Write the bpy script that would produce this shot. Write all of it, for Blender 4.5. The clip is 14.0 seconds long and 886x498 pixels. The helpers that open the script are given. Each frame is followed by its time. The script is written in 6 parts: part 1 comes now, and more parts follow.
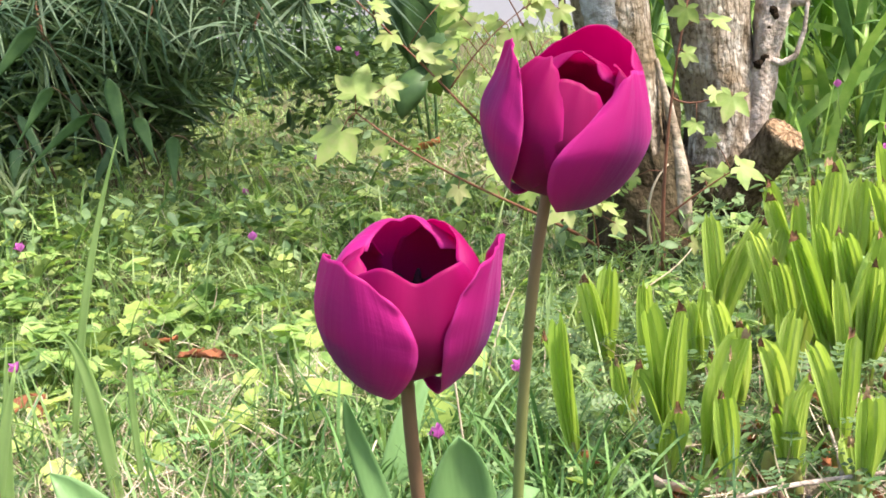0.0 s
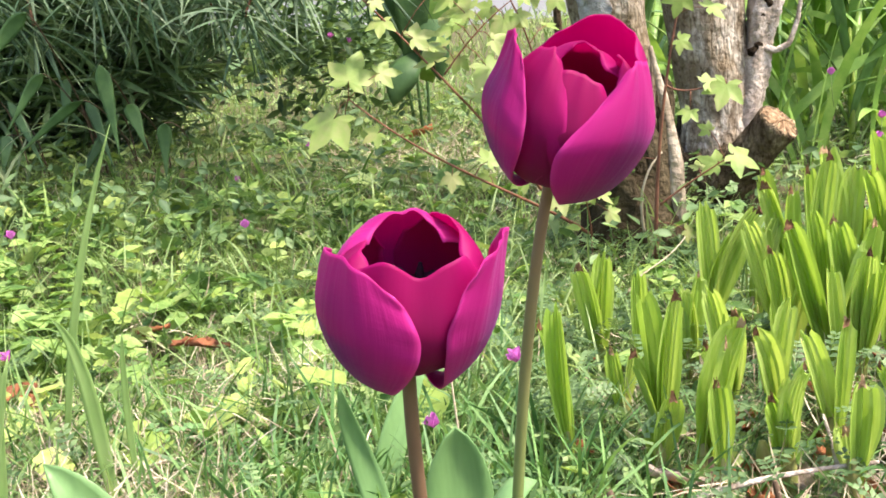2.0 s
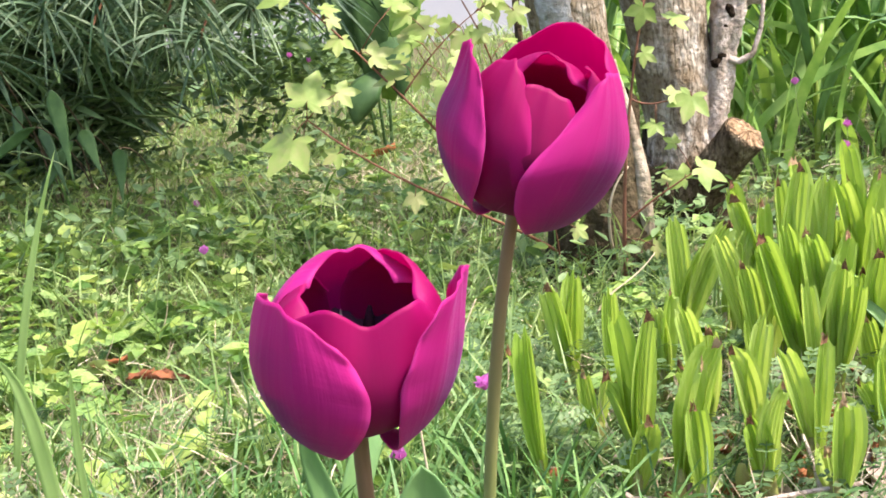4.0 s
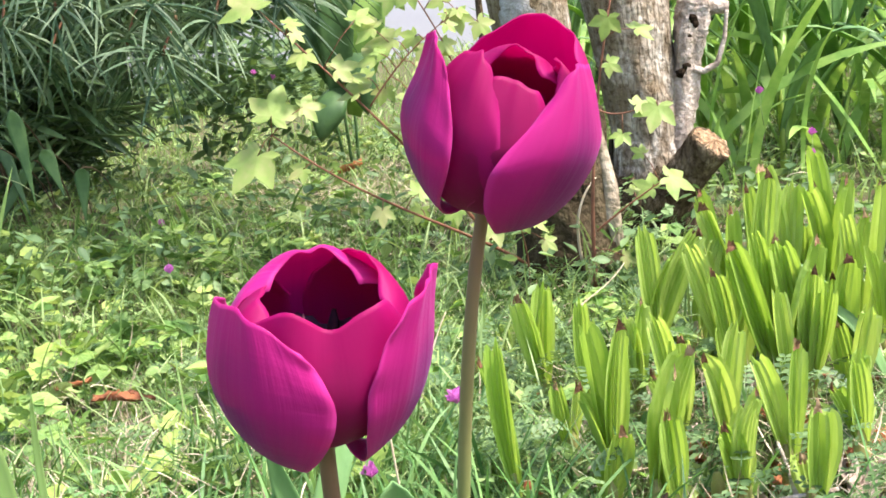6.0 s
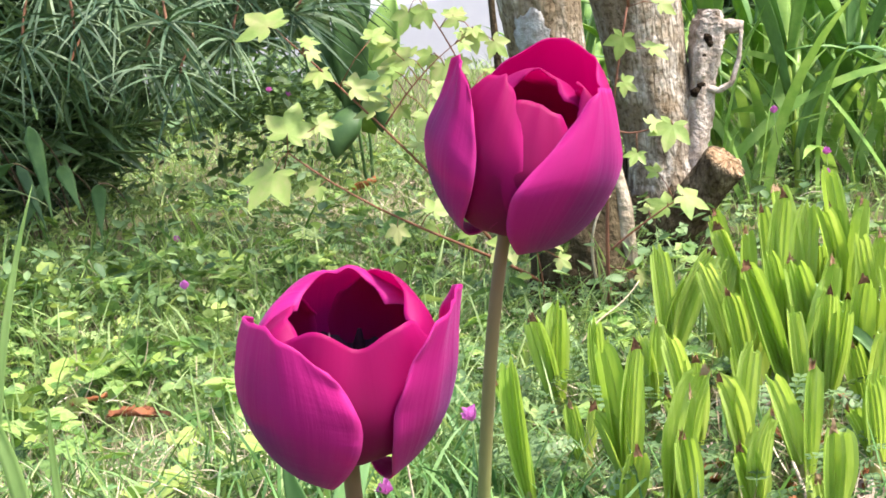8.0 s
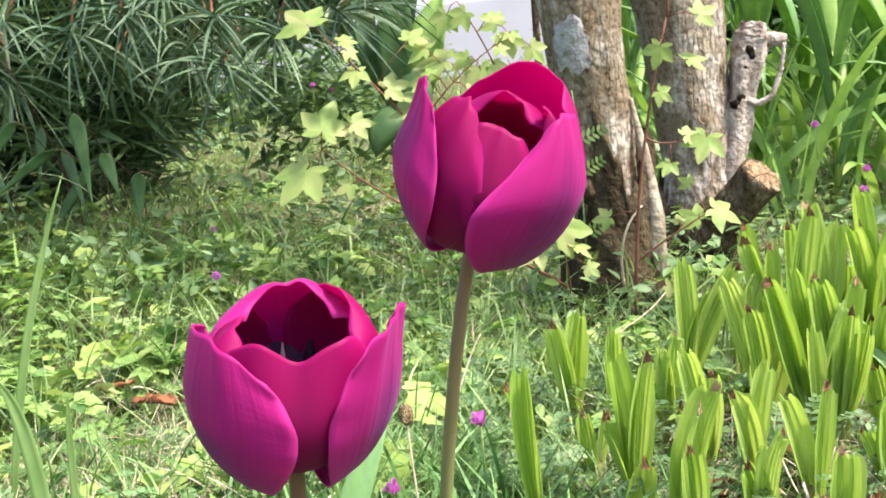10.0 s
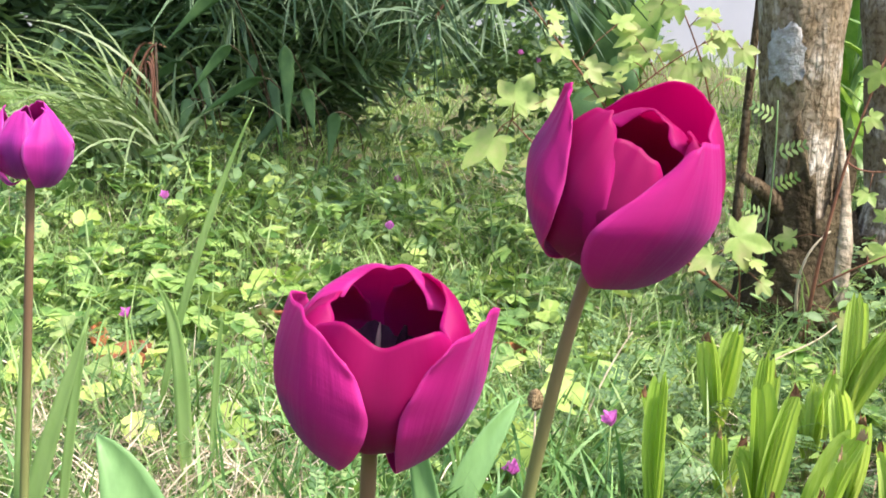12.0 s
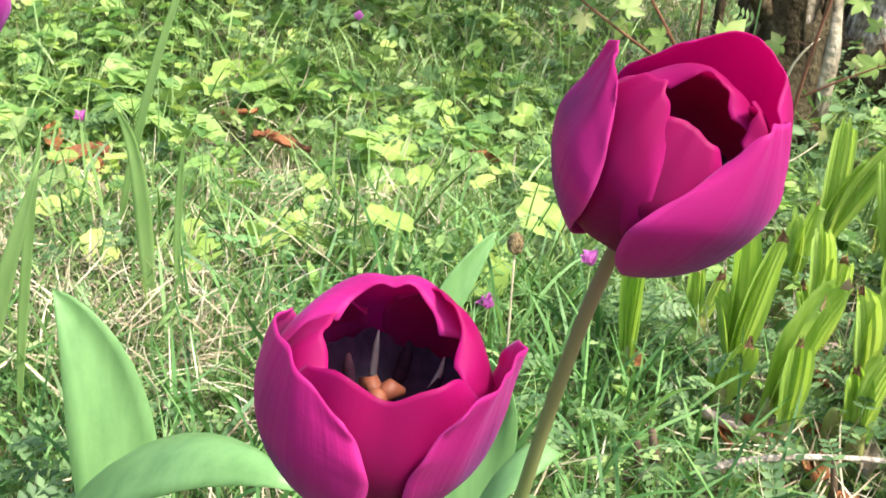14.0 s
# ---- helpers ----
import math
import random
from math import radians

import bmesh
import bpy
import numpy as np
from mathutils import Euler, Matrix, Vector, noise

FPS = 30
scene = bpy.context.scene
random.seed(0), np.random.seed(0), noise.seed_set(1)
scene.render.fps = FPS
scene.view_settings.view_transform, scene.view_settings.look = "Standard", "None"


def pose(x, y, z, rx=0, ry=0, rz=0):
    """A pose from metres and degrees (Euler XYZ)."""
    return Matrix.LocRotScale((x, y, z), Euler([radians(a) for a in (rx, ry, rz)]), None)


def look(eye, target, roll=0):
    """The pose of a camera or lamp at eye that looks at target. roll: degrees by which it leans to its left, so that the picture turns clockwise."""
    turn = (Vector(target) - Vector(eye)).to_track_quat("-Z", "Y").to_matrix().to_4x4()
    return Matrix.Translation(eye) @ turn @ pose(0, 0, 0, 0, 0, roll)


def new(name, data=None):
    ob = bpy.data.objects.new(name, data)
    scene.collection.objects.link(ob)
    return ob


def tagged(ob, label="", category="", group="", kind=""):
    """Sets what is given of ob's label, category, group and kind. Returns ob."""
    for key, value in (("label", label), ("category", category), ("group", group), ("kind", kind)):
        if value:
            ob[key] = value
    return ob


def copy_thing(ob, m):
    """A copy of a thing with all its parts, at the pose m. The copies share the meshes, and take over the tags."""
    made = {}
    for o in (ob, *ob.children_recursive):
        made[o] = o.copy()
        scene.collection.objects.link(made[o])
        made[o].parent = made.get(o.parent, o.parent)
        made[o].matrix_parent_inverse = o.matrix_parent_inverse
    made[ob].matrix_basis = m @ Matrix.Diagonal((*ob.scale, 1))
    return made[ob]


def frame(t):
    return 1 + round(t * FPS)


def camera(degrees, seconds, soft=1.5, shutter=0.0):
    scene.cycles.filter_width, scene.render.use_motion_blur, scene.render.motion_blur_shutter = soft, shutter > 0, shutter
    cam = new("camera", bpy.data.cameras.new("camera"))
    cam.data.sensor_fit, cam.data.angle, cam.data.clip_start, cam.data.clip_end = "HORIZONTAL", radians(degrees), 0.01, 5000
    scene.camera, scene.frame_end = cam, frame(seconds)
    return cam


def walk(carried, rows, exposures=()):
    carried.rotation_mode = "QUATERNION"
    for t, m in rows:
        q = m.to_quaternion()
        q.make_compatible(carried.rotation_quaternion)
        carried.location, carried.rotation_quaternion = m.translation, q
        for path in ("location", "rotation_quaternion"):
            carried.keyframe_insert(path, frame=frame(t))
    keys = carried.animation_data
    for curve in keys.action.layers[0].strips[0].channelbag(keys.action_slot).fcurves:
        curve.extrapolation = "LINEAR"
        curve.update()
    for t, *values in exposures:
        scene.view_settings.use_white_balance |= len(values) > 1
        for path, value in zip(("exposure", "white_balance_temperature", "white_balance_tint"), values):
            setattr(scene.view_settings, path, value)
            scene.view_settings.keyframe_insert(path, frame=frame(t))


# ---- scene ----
cam = camera(42.94, 14.0, soft=1.7, shutter=0.5)
PATH = [
    (0, (0.0277, -0.0981, 0.5554), (0.0173, 1.3692, 0.2441), -6.27),
    (0.5, (0.0258, -0.1080, 0.5529), (0.0153, 1.3610, 0.2500), -6.32),
    (1, (0.0245, -0.1038, 0.5559), (0.0107, 1.3655, 0.2539), -6.32),
    (1.5, (0.0298, -0.1074, 0.5579), (0.0144, 1.3589, 0.2421), -6.36),
    (2, (0.0239, -0.0923, 0.5571), (0.0235, 1.3709, 0.2271), -6.15),
    (2.5, (0.0204, -0.0705, 0.5448), (0.0273, 1.3945, 0.2224), -5.89),
    (4.8, (0.0334, -0.0417, 0.5562), (0.1021, 1.4273, 0.2606), -7.96),
    (5, (0.0300, -0.0408, 0.5482), (0.1066, 1.4290, 0.2585), -7.86),
    (5.5, (0.0298, -0.0384, 0.5446), (0.1158, 1.4305, 0.2534), -7.86),
    (6, (0.0300, -0.0295, 0.5442), (0.1196, 1.4384, 0.2486), -7.90),
    (6.5, (0.0285, -0.0249, 0.5412), (0.1210, 1.4431, 0.2471), -7.85),
    (7, (0.0291, -0.0255, 0.5414), (0.1215, 1.4431, 0.2508), -7.74),
    (7.5, (0.0289, -0.0275, 0.5426), (0.1147, 1.4433, 0.2608), -7.70),
    (8, (0.0263, -0.0342, 0.5469), (0.1029, 1.4390, 0.2755), -7.71),
    (10.3, (0.0662, -0.0432, 0.5512), (0.0545, 1.4333, 0.2871), -4.78),
    (10.5, (0.0722, -0.0398, 0.5450), (0.0368, 1.4373, 0.2861), -3.97),
    (11, (0.0742, -0.0484, 0.5495), (-0.0368, 1.4259, 0.2962), -0.74),
    (11.5, (0.0814, -0.0420, 0.5465), (-0.1059, 1.4221, 0.2796), 1.77),
    (12, (0.0784, -0.0373, 0.5602), (-0.1473, 1.4148, 0.2593), 2.78),
    (12.5, (0.0765, -0.0246, 0.5781), (-0.1302, 1.4155, 0.2128), 3.33),
    (13, (0.0798, -0.0147, 0.5885), (-0.0830, 1.4100, 0.1483), 4.07),
    (13.5, (0.0578, 0.0151, 0.5956), (-0.0823, 1.4109, 0.0645), 5.01),
    (14, (0.0494, 0.0371, 0.6077), (-0.0937, 1.4052, 0.0094), 5.00),
]
EXPOSURE = [(0, 1.53, 6850, 16), (2.5, 1.58, 6850, 16), (5, 1.66, 6650, 18), (5.5, 1.74, 6600, 17), (6.2, 1.67, 6600, 14), (8, 1.65, 6600, 14),
            (10.5, 1.60, 6600, 14), (12, 1.53, 6600, 13), (12.5, 1.30, 6600, 12), (13, 1.50, 6600, 9), (13.5, 1.52, 6700, 5), (14, 1.52, 6700, 4)]
walk(cam, [(t, look(eye, target, roll)) for t, eye, target, roll in PATH], EXPOSURE)

# ---- daylight ----
SUN_EL, SUN_AZ = 58.0, 112.0          # degrees; azimuth clockwise from +y
world = bpy.data.worlds.new("sky")
scene.world = world
world.use_nodes = True
wn = world.node_tree
sky = wn.nodes.new("ShaderNodeTexSky")
sky.sky_type = "NISHITA"
sky.sun_disc = False
sky.sun_elevation, sky.sun_rotation = radians(SUN_EL), radians(SUN_AZ)
sky.dust_density = 3.0
wn.links.new(sky.outputs[0], wn.nodes["Background"].inputs[0])
wn.nodes["Background"].inputs[1].default_value = 0.15
sun_data = bpy.data.lights.new("sun", "SUN")
sun_data.energy, sun_data.angle, sun_data.color = 3.0, radians(6.0), (1.0, 0.95, 0.86)
sun = new("sun", sun_data)
az, el = radians(SUN_AZ), radians(SUN_EL)
sun.matrix_world = look((4 * math.sin(az) * math.cos(el), 4 * math.cos(az) * math.cos(el), 4 * math.sin(el)), (0, 0, 0))


# ---- materials ----
def material(name, colours, scale=(40, 40, 40), rough=0.6, translucent=0.0, tint=None, bump=0.0, bump_scale=200.0,
             metal=0.0, coords="Object", spread=0.0, detail=6.0, spec=0.35, island=True, sheen=0.0):
    """A surface whose colour wanders between the given colours (noise), with per-piece variation and fine relief."""
    m = bpy.data.materials.new(name)
    m.use_nodes = True
    nt = m.node_tree
    n, l = nt.nodes, nt.links
    bsdf = n["Principled BSDF"]
    tc = n.new("ShaderNodeTexCoord")
    mp = n.new("ShaderNodeMapping")
    mp.inputs["Scale"].default_value = scale
    l.new(tc.outputs[coords], mp.inputs[0])
    nz = n.new("ShaderNodeTexNoise")
    nz.inputs["Scale"].default_value = 1.0
    nz.inputs["Detail"].default_value = detail
    nz.inputs["Roughness"].default_value = 0.62
    l.new(mp.outputs[0], nz.inputs["Vector"])
    ramp = n.new("ShaderNodeValToRGB")
    els = ramp.color_ramp.elements
    while len(els) < len(colours):
        els.new(0.5)
    for i, c in enumerate(colours):
        els[i].position = 0.3 + 0.4 * i / max(1, len(colours) - 1)
        els[i].color = (*c, 1)
    if spread:
        rnd = n.new("ShaderNodeNewGeometry" if island else "ShaderNodeObjectInfo")
        mad = n.new("ShaderNodeMath")
        mad.operation = "MULTIPLY_ADD"
        l.new(rnd.outputs["Random Per Island" if island else "Random"], mad.inputs[0])
        mad.inputs[1].default_value = spread
        mad.inputs[2].default_value = -spread / 2
        add = n.new("ShaderNodeMath")
        add.operation = "ADD"
        l.new(nz.outputs[0], add.inputs[0])
        l.new(mad.outputs[0], add.inputs[1])
        l.new(add.outputs[0], ramp.inputs[0])
    else:
        l.new(nz.outputs[0], ramp.inputs[0])
    l.new(ramp.outputs[0], bsdf.inputs["Base Color"])
    bsdf.inputs["Roughness"].default_value = rough
    bsdf.inputs["Metallic"].default_value = metal
    bsdf.inputs["Specular IOR Level"].default_value = spec
    if sheen:
        bsdf.inputs["Sheen Weight"].default_value = sheen
    if bump:
        n2 = n.new("ShaderNodeTexNoise")
        n2.inputs["Scale"].default_value = bump_scale
        n2.inputs["Detail"].default_value = 5.0
        l.new(tc.outputs[coords], n2.inputs["Vector"])
        bp = n.new("ShaderNodeBump")
        bp.inputs["Strength"].default_value = bump
        bp.inputs["Distance"].default_value = 0.01
        l.new(n2.outputs[0], bp.inputs["Height"])
        l.new(bp.outputs[0], bsdf.inputs["Normal"])
    if translucent:
        tr = n.new("ShaderNodeBsdfTranslucent")
        mix = n.new("ShaderNodeMixShader")
        mix.inputs[0].default_value = translucent
        if tint:
            tm = n.new("ShaderNodeMix")
            tm.data_type = "RGBA"
            tm.blend_type = "MULTIPLY"
            tm.inputs[0].default_value = 1.0
            l.new(ramp.outputs[0], tm.inputs[6])
            tm.inputs[7].default_value = (*tint, 1)
            l.new(tm.outputs[2], tr.inputs[0])
        else:
            l.new(ramp.outputs[0], tr.inputs[0])
        l.new(bsdf.outputs[0], mix.inputs[1])
        l.new(tr.outputs[0], mix.inputs[2])
        l.new(mix.outputs[0], n["Material Output"].inputs[0])
    return m


GREEN_TINT = (1.35, 1.3, 0.75)
M_SOIL = material("soil", [(0.05, 0.045, 0.028), (0.12, 0.10, 0.06), (0.09, 0.115, 0.045), (0.18, 0.15, 0.095)], (23, 23, 23), 0.95, bump=0.9, bump_scale=60, spec=0.1)
M_GRASS = material("grass", [(0.09, 0.165, 0.045), (0.175, 0.285, 0.085), (0.31, 0.41, 0.17)], (9, 9, 9), 0.5, 0.35, GREEN_TINT, spread=0.5)
M_TURF = material("turf", [(0.055, 0.14, 0.04), (0.11, 0.24, 0.07), (0.20, 0.35, 0.12)], (9, 9, 9), 0.5, 0.3, GREEN_TINT, spread=0.5)
M_STRAW = material("straw", [(0.28, 0.21, 0.14), (0.46, 0.38, 0.26), (0.64, 0.56, 0.43)], (9, 9, 9), 0.7, 0.15, spread=0.6)
M_ROUND = material("round_leaf", [(0.10, 0.19, 0.055), (0.19, 0.30, 0.09), (0.32, 0.42, 0.15)], (45, 45, 45), 0.5, 0.35, GREEN_TINT, spread=0.6, bump=0.35, bump_scale=220)
M_WEED = material("weed_leaf", [(0.09, 0.19, 0.045), (0.18, 0.31, 0.08), (0.31, 0.44, 0.13)], (25, 25, 25), 0.45, 0.35, GREEN_TINT, spread=0.55, bump=0.3, bump_scale=160)
M_LIME = material("lime_leaf", [(0.28, 0.40, 0.09), (0.42, 0.52, 0.15)], (30, 30, 30), 0.5, 0.35, (1.2, 1.2, 0.7), spread=0.5)
M_CLOVER = material("clover_leaf", [(0.11, 0.20, 0.07), (0.19, 0.30, 0.10), (0.32, 0.43, 0.17)], (6, 6, 6), 0.5, 0.35, GREEN_TINT, spread=0.6)
M_VETCH = material("vetch_leaf", [(0.06, 0.12, 0.045), (0.11, 0.19, 0.075), (0.19, 0.29, 0.12)], (9, 9, 9), 0.55, 0.3, GREEN_TINT, spread=0.5)
def stem_material(low, high, brown):
    m = material("tulip_stem", [(0.15, 0.22, 0.055), (0.22, 0.28, 0.09)], (30, 30, 12), 0.5, 0.1)
    n, l = m.node_tree.nodes, m.node_tree.links
    tc = next(k for k in n if k.type == "TEX_COORD")
    old = next(k for k in n if k.type == "VALTORGB")
    sep = n.new("ShaderNodeSeparateXYZ")
    l.new(tc.outputs["Object"], sep.inputs[0])
    r = n.new("ShaderNodeValToRGB")
    r.color_ramp.elements[0].position, r.color_ramp.elements[0].color = low, (0, 0, 0, 1)
    r.color_ramp.elements[1].position, r.color_ramp.elements[1].color = high, (1, 1, 1, 1)
    l.new(sep.outputs[2], r.inputs[0])
    mx = n.new("ShaderNodeMix")
    mx.data_type = "RGBA"
    l.new(r.outputs[0], mx.inputs[0])
    l.new(old.outputs[0], mx.inputs[6])
    mx.inputs[7].default_value = (*brown, 1)
    l.new(mx.outputs[2], n["Principled BSDF"].inputs["Base Color"])
    return m


M_TULIP_STEM = stem_material(0.32, 0.46, (0.205, 0.125, 0.075))
M_BROWN_STEM = stem_material(0.18, 0.36, (0.155, 0.09, 0.052))
M_TULIP_LEAF = material("tulip_leaf", [(0.13, 0.26, 0.09), (0.20, 0.36, 0.135)], (60, 60, 6), 0.4, 0.25, GREEN_TINT, bump=0.05, bump_scale=80)
def bark_material(name, colours, stain, scale):
    """Flaking bark: pale plates, dark cracks between them, broad stains."""
    m = material(name, colours, scale, 0.9, bump=1.0, bump_scale=45, spec=0.04)
    n, l = m.node_tree.nodes, m.node_tree.links
    bsdf = n["Principled BSDF"]
    ramp = next(k for k in n if k.type == "VALTORGB")
    tc = next(k for k in n if k.type == "TEX_COORD")
    mp = n.new("ShaderNodeMapping")
    mp.inputs["Scale"].default_value = (190, 190, 42)
    l.new(tc.outputs["Object"], mp.inputs[0])
    vo = n.new("ShaderNodeTexVoronoi")
    vo.feature = "DISTANCE_TO_EDGE"
    vo.inputs["Scale"].default_value = 1.0
    wob = n.new("ShaderNodeTexNoise")
    wob.inputs["Scale"].default_value = 22.0
    l.new(tc.outputs["Object"], wob.inputs["Vector"])
    mixv = n.new("ShaderNodeMix")
    mixv.data_type = "VECTOR"
    mixv.inputs[0].default_value = 0.6
    l.new(mp.outputs[0], mixv.inputs[4])
    l.new(wob.outputs["Color"], mixv.inputs[5])
    l.new(mixv.outputs[1], vo.inputs["Vector"])
    cr = n.new("ShaderNodeValToRGB")
    cr.color_ramp.elements[0].position, cr.color_ramp.elements[0].color = 0.0, (0.13, 0.10, 0.075, 1)
    cr.color_ramp.elements[1].position, cr.color_ramp.elements[1].color = 0.20, (1, 1, 1, 1)
    l.new(vo.outputs["Distance"], cr.inputs[0])
    mul = n.new("ShaderNodeMix")
    mul.data_type, mul.blend_type = "RGBA", "MULTIPLY"
    mul.inputs[0].default_value = 0.46
    l.new(ramp.outputs[0], mul.inputs[6])
    l.new(cr.outputs[0], mul.inputs[7])
    big = n.new("ShaderNodeTexNoise")
    big.inputs["Scale"].default_value = 8.5
    big.inputs["Detail"].default_value = 4.0
    l.new(tc.outputs["Object"], big.inputs["Vector"])
    br = n.new("ShaderNodeValToRGB")
    br.color_ramp.elements[0].position, br.color_ramp.elements[0].color = 0.40, (0, 0, 0, 1)
    br.color_ramp.elements[1].position, br.color_ramp.elements[1].color = 0.54, (0.85, 0.85, 0.85, 1)
    l.new(big.outputs[0], br.inputs[0])
    st = n.new("ShaderNodeMix")
    st.data_type = "RGBA"
    l.new(br.outputs[0], st.inputs[0])
    l.new(mul.outputs[2], st.inputs[6])
    st.inputs[7].default_value = (*stain, 1)
    pit = n.new("ShaderNodeTexNoise")                     # dark pits and crusts
    pit.inputs["Scale"].default_value = 95.0
    pit.inputs["Detail"].default_value = 5.0
    pit.inputs["Roughness"].default_value = 0.65
    l.new(tc.outputs["Object"], pit.inputs["Vector"])
    pr = n.new("ShaderNodeValToRGB")
    pr.color_ramp.elements[0].position, pr.color_ramp.elements[0].color = 0.38, (0.30, 0.24, 0.19, 1)
    pr.color_ramp.elements[1].position, pr.color_ramp.elements[1].color = 0.52, (1, 1, 1, 1)
    l.new(pit.outputs[0], pr.inputs[0])
    crust = n.new("ShaderNodeMix")
    crust.data_type, crust.blend_type = "RGBA", "MULTIPLY"
    crust.inputs[0].default_value = 0.65
    l.new(st.outputs[2], crust.inputs[6])
    l.new(pr.outputs[0], crust.inputs[7])
    l.new(crust.outputs[2], bsdf.inputs["Base Color"])
    b3 = n.new("ShaderNodeBump")
    b3.inputs["Strength"].default_value = 0.5
    b3.inputs["Distance"].default_value = 0.004
    l.new(pr.outputs[0], b3.inputs["Height"])
    bp = next(k for k in n if k.type == "BUMP")
    b2 = n.new("ShaderNodeBump")
    b2.inputs["Strength"].default_value = 0.38
    b2.inputs["Distance"].default_value = 0.006
    l.new(cr.outputs[0], b2.inputs["Height"])
    l.new(bp.outputs[0], b3.inputs["Normal"])
    l.new(b3.outputs[0], b2.inputs["Normal"])
    l.new(b2.outputs[0], bsdf.inputs["Normal"])
    return m


M_BARK = bark_material("bark", [(0.12, 0.088, 0.06), (0.335, 0.275, 0.20), (0.53, 0.475, 0.395), (0.74, 0.70, 0.63)], (0.195, 0.145, 0.09), (34, 34, 13))
M_PATCH = material("lichen_patch", [(0.16, 0.14, 0.115), (0.28, 0.27, 0.255), (0.38, 0.385, 0.39)], (60, 60, 60), 0.9, bump=0.5)
M_ROT = material("rotten_bark", [(0.020, 0.014, 0.008), (0.058, 0.044, 0.026), (0.135, 0.105, 0.064)], (26, 26, 12), 0.95, bump=1.0, bump_scale=90, spec=0.08)
M_BLEACHED = material("bleached_wood", [(0.17, 0.125, 0.09), (0.37, 0.31, 0.26), (0.54, 0.48, 0.425)], (60, 60, 26), 0.85, bump=0.8, bump_scale=120, spec=0.1)
# near black, to put the shade inside a hollow into the colour
M_HOLE = material("rotted_hole_shade", [(0.012, 0.008, 0.005), (0.035, 0.025, 0.016)], (90, 90, 90), 0.95, bump=1.0, bump_scale=150, spec=0.05)
M_STUB = bark_material("stub_bark", [(0.05, 0.036, 0.022), (0.12, 0.09, 0.055), (0.22, 0.17, 0.11), (0.34, 0.28, 0.20)], (0.07, 0.05, 0.03), (40, 40, 16))
M_DEADWOOD = material("dead_wood", [(0.12, 0.085, 0.055), (0.34, 0.28, 0.21), (0.52, 0.46, 0.38)], (40, 40, 12), 0.9, bump=0.9, bump_scale=70, spec=0.15)
M_CUT = material("cut_wood", [(0.09, 0.05, 0.028), (0.36, 0.24, 0.14), (0.56, 0.43, 0.29)], (45, 45, 45), 0.85, bump=0.8, bump_scale=150, spec=0.1)
M_NEEDLE = material("needle", [(0.04, 0.085, 0.04), (0.085, 0.155, 0.075), (0.20, 0.275, 0.155)], (6, 6, 6), 0.55, 0.12, GREEN_TINT, spread=0.5)
M_NODE = material("node_twig", [(0.11, 0.045, 0.022), (0.22, 0.10, 0.05)], (80, 80, 80), 0.7)
M_BUSHTWIG = material("bush_twig", [(0.05, 0.032, 0.02), (0.13, 0.08, 0.05)], (60, 60, 60), 0.8)
M_MAPLE = material("maple_leaf", [(0.17, 0.27, 0.06), (0.27, 0.37, 0.10), (0.37, 0.37, 0.16)], (18, 18, 18), 0.5, 0.4, (1.2, 1.2, 0.7), spread=0.4)
M_TWIG = material("red_twig", [(0.12, 0.045, 0.025), (0.22, 0.09, 0.05)], (60, 60, 60), 0.7)
M_SHOOT = material("pleated_leaf", [(0.23, 0.37, 0.06), (0.32, 0.455, 0.095), (0.43, 0.545, 0.17)], (90, 90, 5), 0.42, 0.45, GREEN_TINT, spread=0.25, island=False)
M_PAPER = material("papery_leaf", [(0.34, 0.25, 0.20), (0.52, 0.42, 0.36)], (60, 60, 60), 0.7, 0.2, bump=0.3)
M_TIP = material("shrivelled_tip", [(0.10, 0.045, 0.022), (0.22, 0.11, 0.055), (0.36, 0.24, 0.14)], (150, 150, 150), 0.85, 0.1, spread=0.4, island=False)
M_SHEATH = material("sheath", [(0.18, 0.12, 0.05), (0.30, 0.32, 0.10), (0.34, 0.42, 0.13)], (40, 40, 20), 0.6)
M_WALL = material("pale_wall", [(0.44, 0.44, 0.49), (0.52, 0.52, 0.56)], (2, 2, 2), 0.85)
M_WHITE = material("white_wall", [(0.68, 0.68, 0.68), (0.74, 0.74, 0.74)], (2, 2, 2), 0.8)
M_VFLOWER = material("vetch_flower", [(0.5, 0.12, 0.42), (0.66, 0.22, 0.56)], (90, 90, 90), 0.6, 0.3)
M_BROWN = material("brown_leaf", [(0.16, 0.055, 0.025), (0.40, 0.145, 0.055)], (50, 50, 50), 0.75, 0.15, spread=0.3, island=False)
M_DARKLEAF = material("dark_leaf", [(0.05, 0.10, 0.045), (0.09, 0.16, 0.065), (0.15, 0.24, 0.10)], (9, 9, 9), 0.4, 0.12, GREEN_TINT, spread=0.5)
M_WIDEGRASS = material("wide_grass", [(0.24, 0.38, 0.13), (0.36, 0.50, 0.21)], (30, 30, 8), 0.45, 0.5, GREEN_TINT)
M_PALEGRASS = material("pale_grass", [(0.10, 0.16, 0.06), (0.18, 0.26, 0.11), (0.28, 0.35, 0.19)], (12, 12, 12), 0.5, 0.35, GREEN_TINT, spread=0.5)
M_SEED = material("seed_scales", [(0.05, 0.03, 0.015), (0.20, 0.13, 0.06), (0.42, 0.32, 0.18)], (420, 420, 420), 0.85, bump=0.6, bump_scale=500)
M_WITHERED = material("withered", [(0.10, 0.04, 0.025), (0.22, 0.1, 0.06)], (40, 40, 40), 0.8, 0.1)
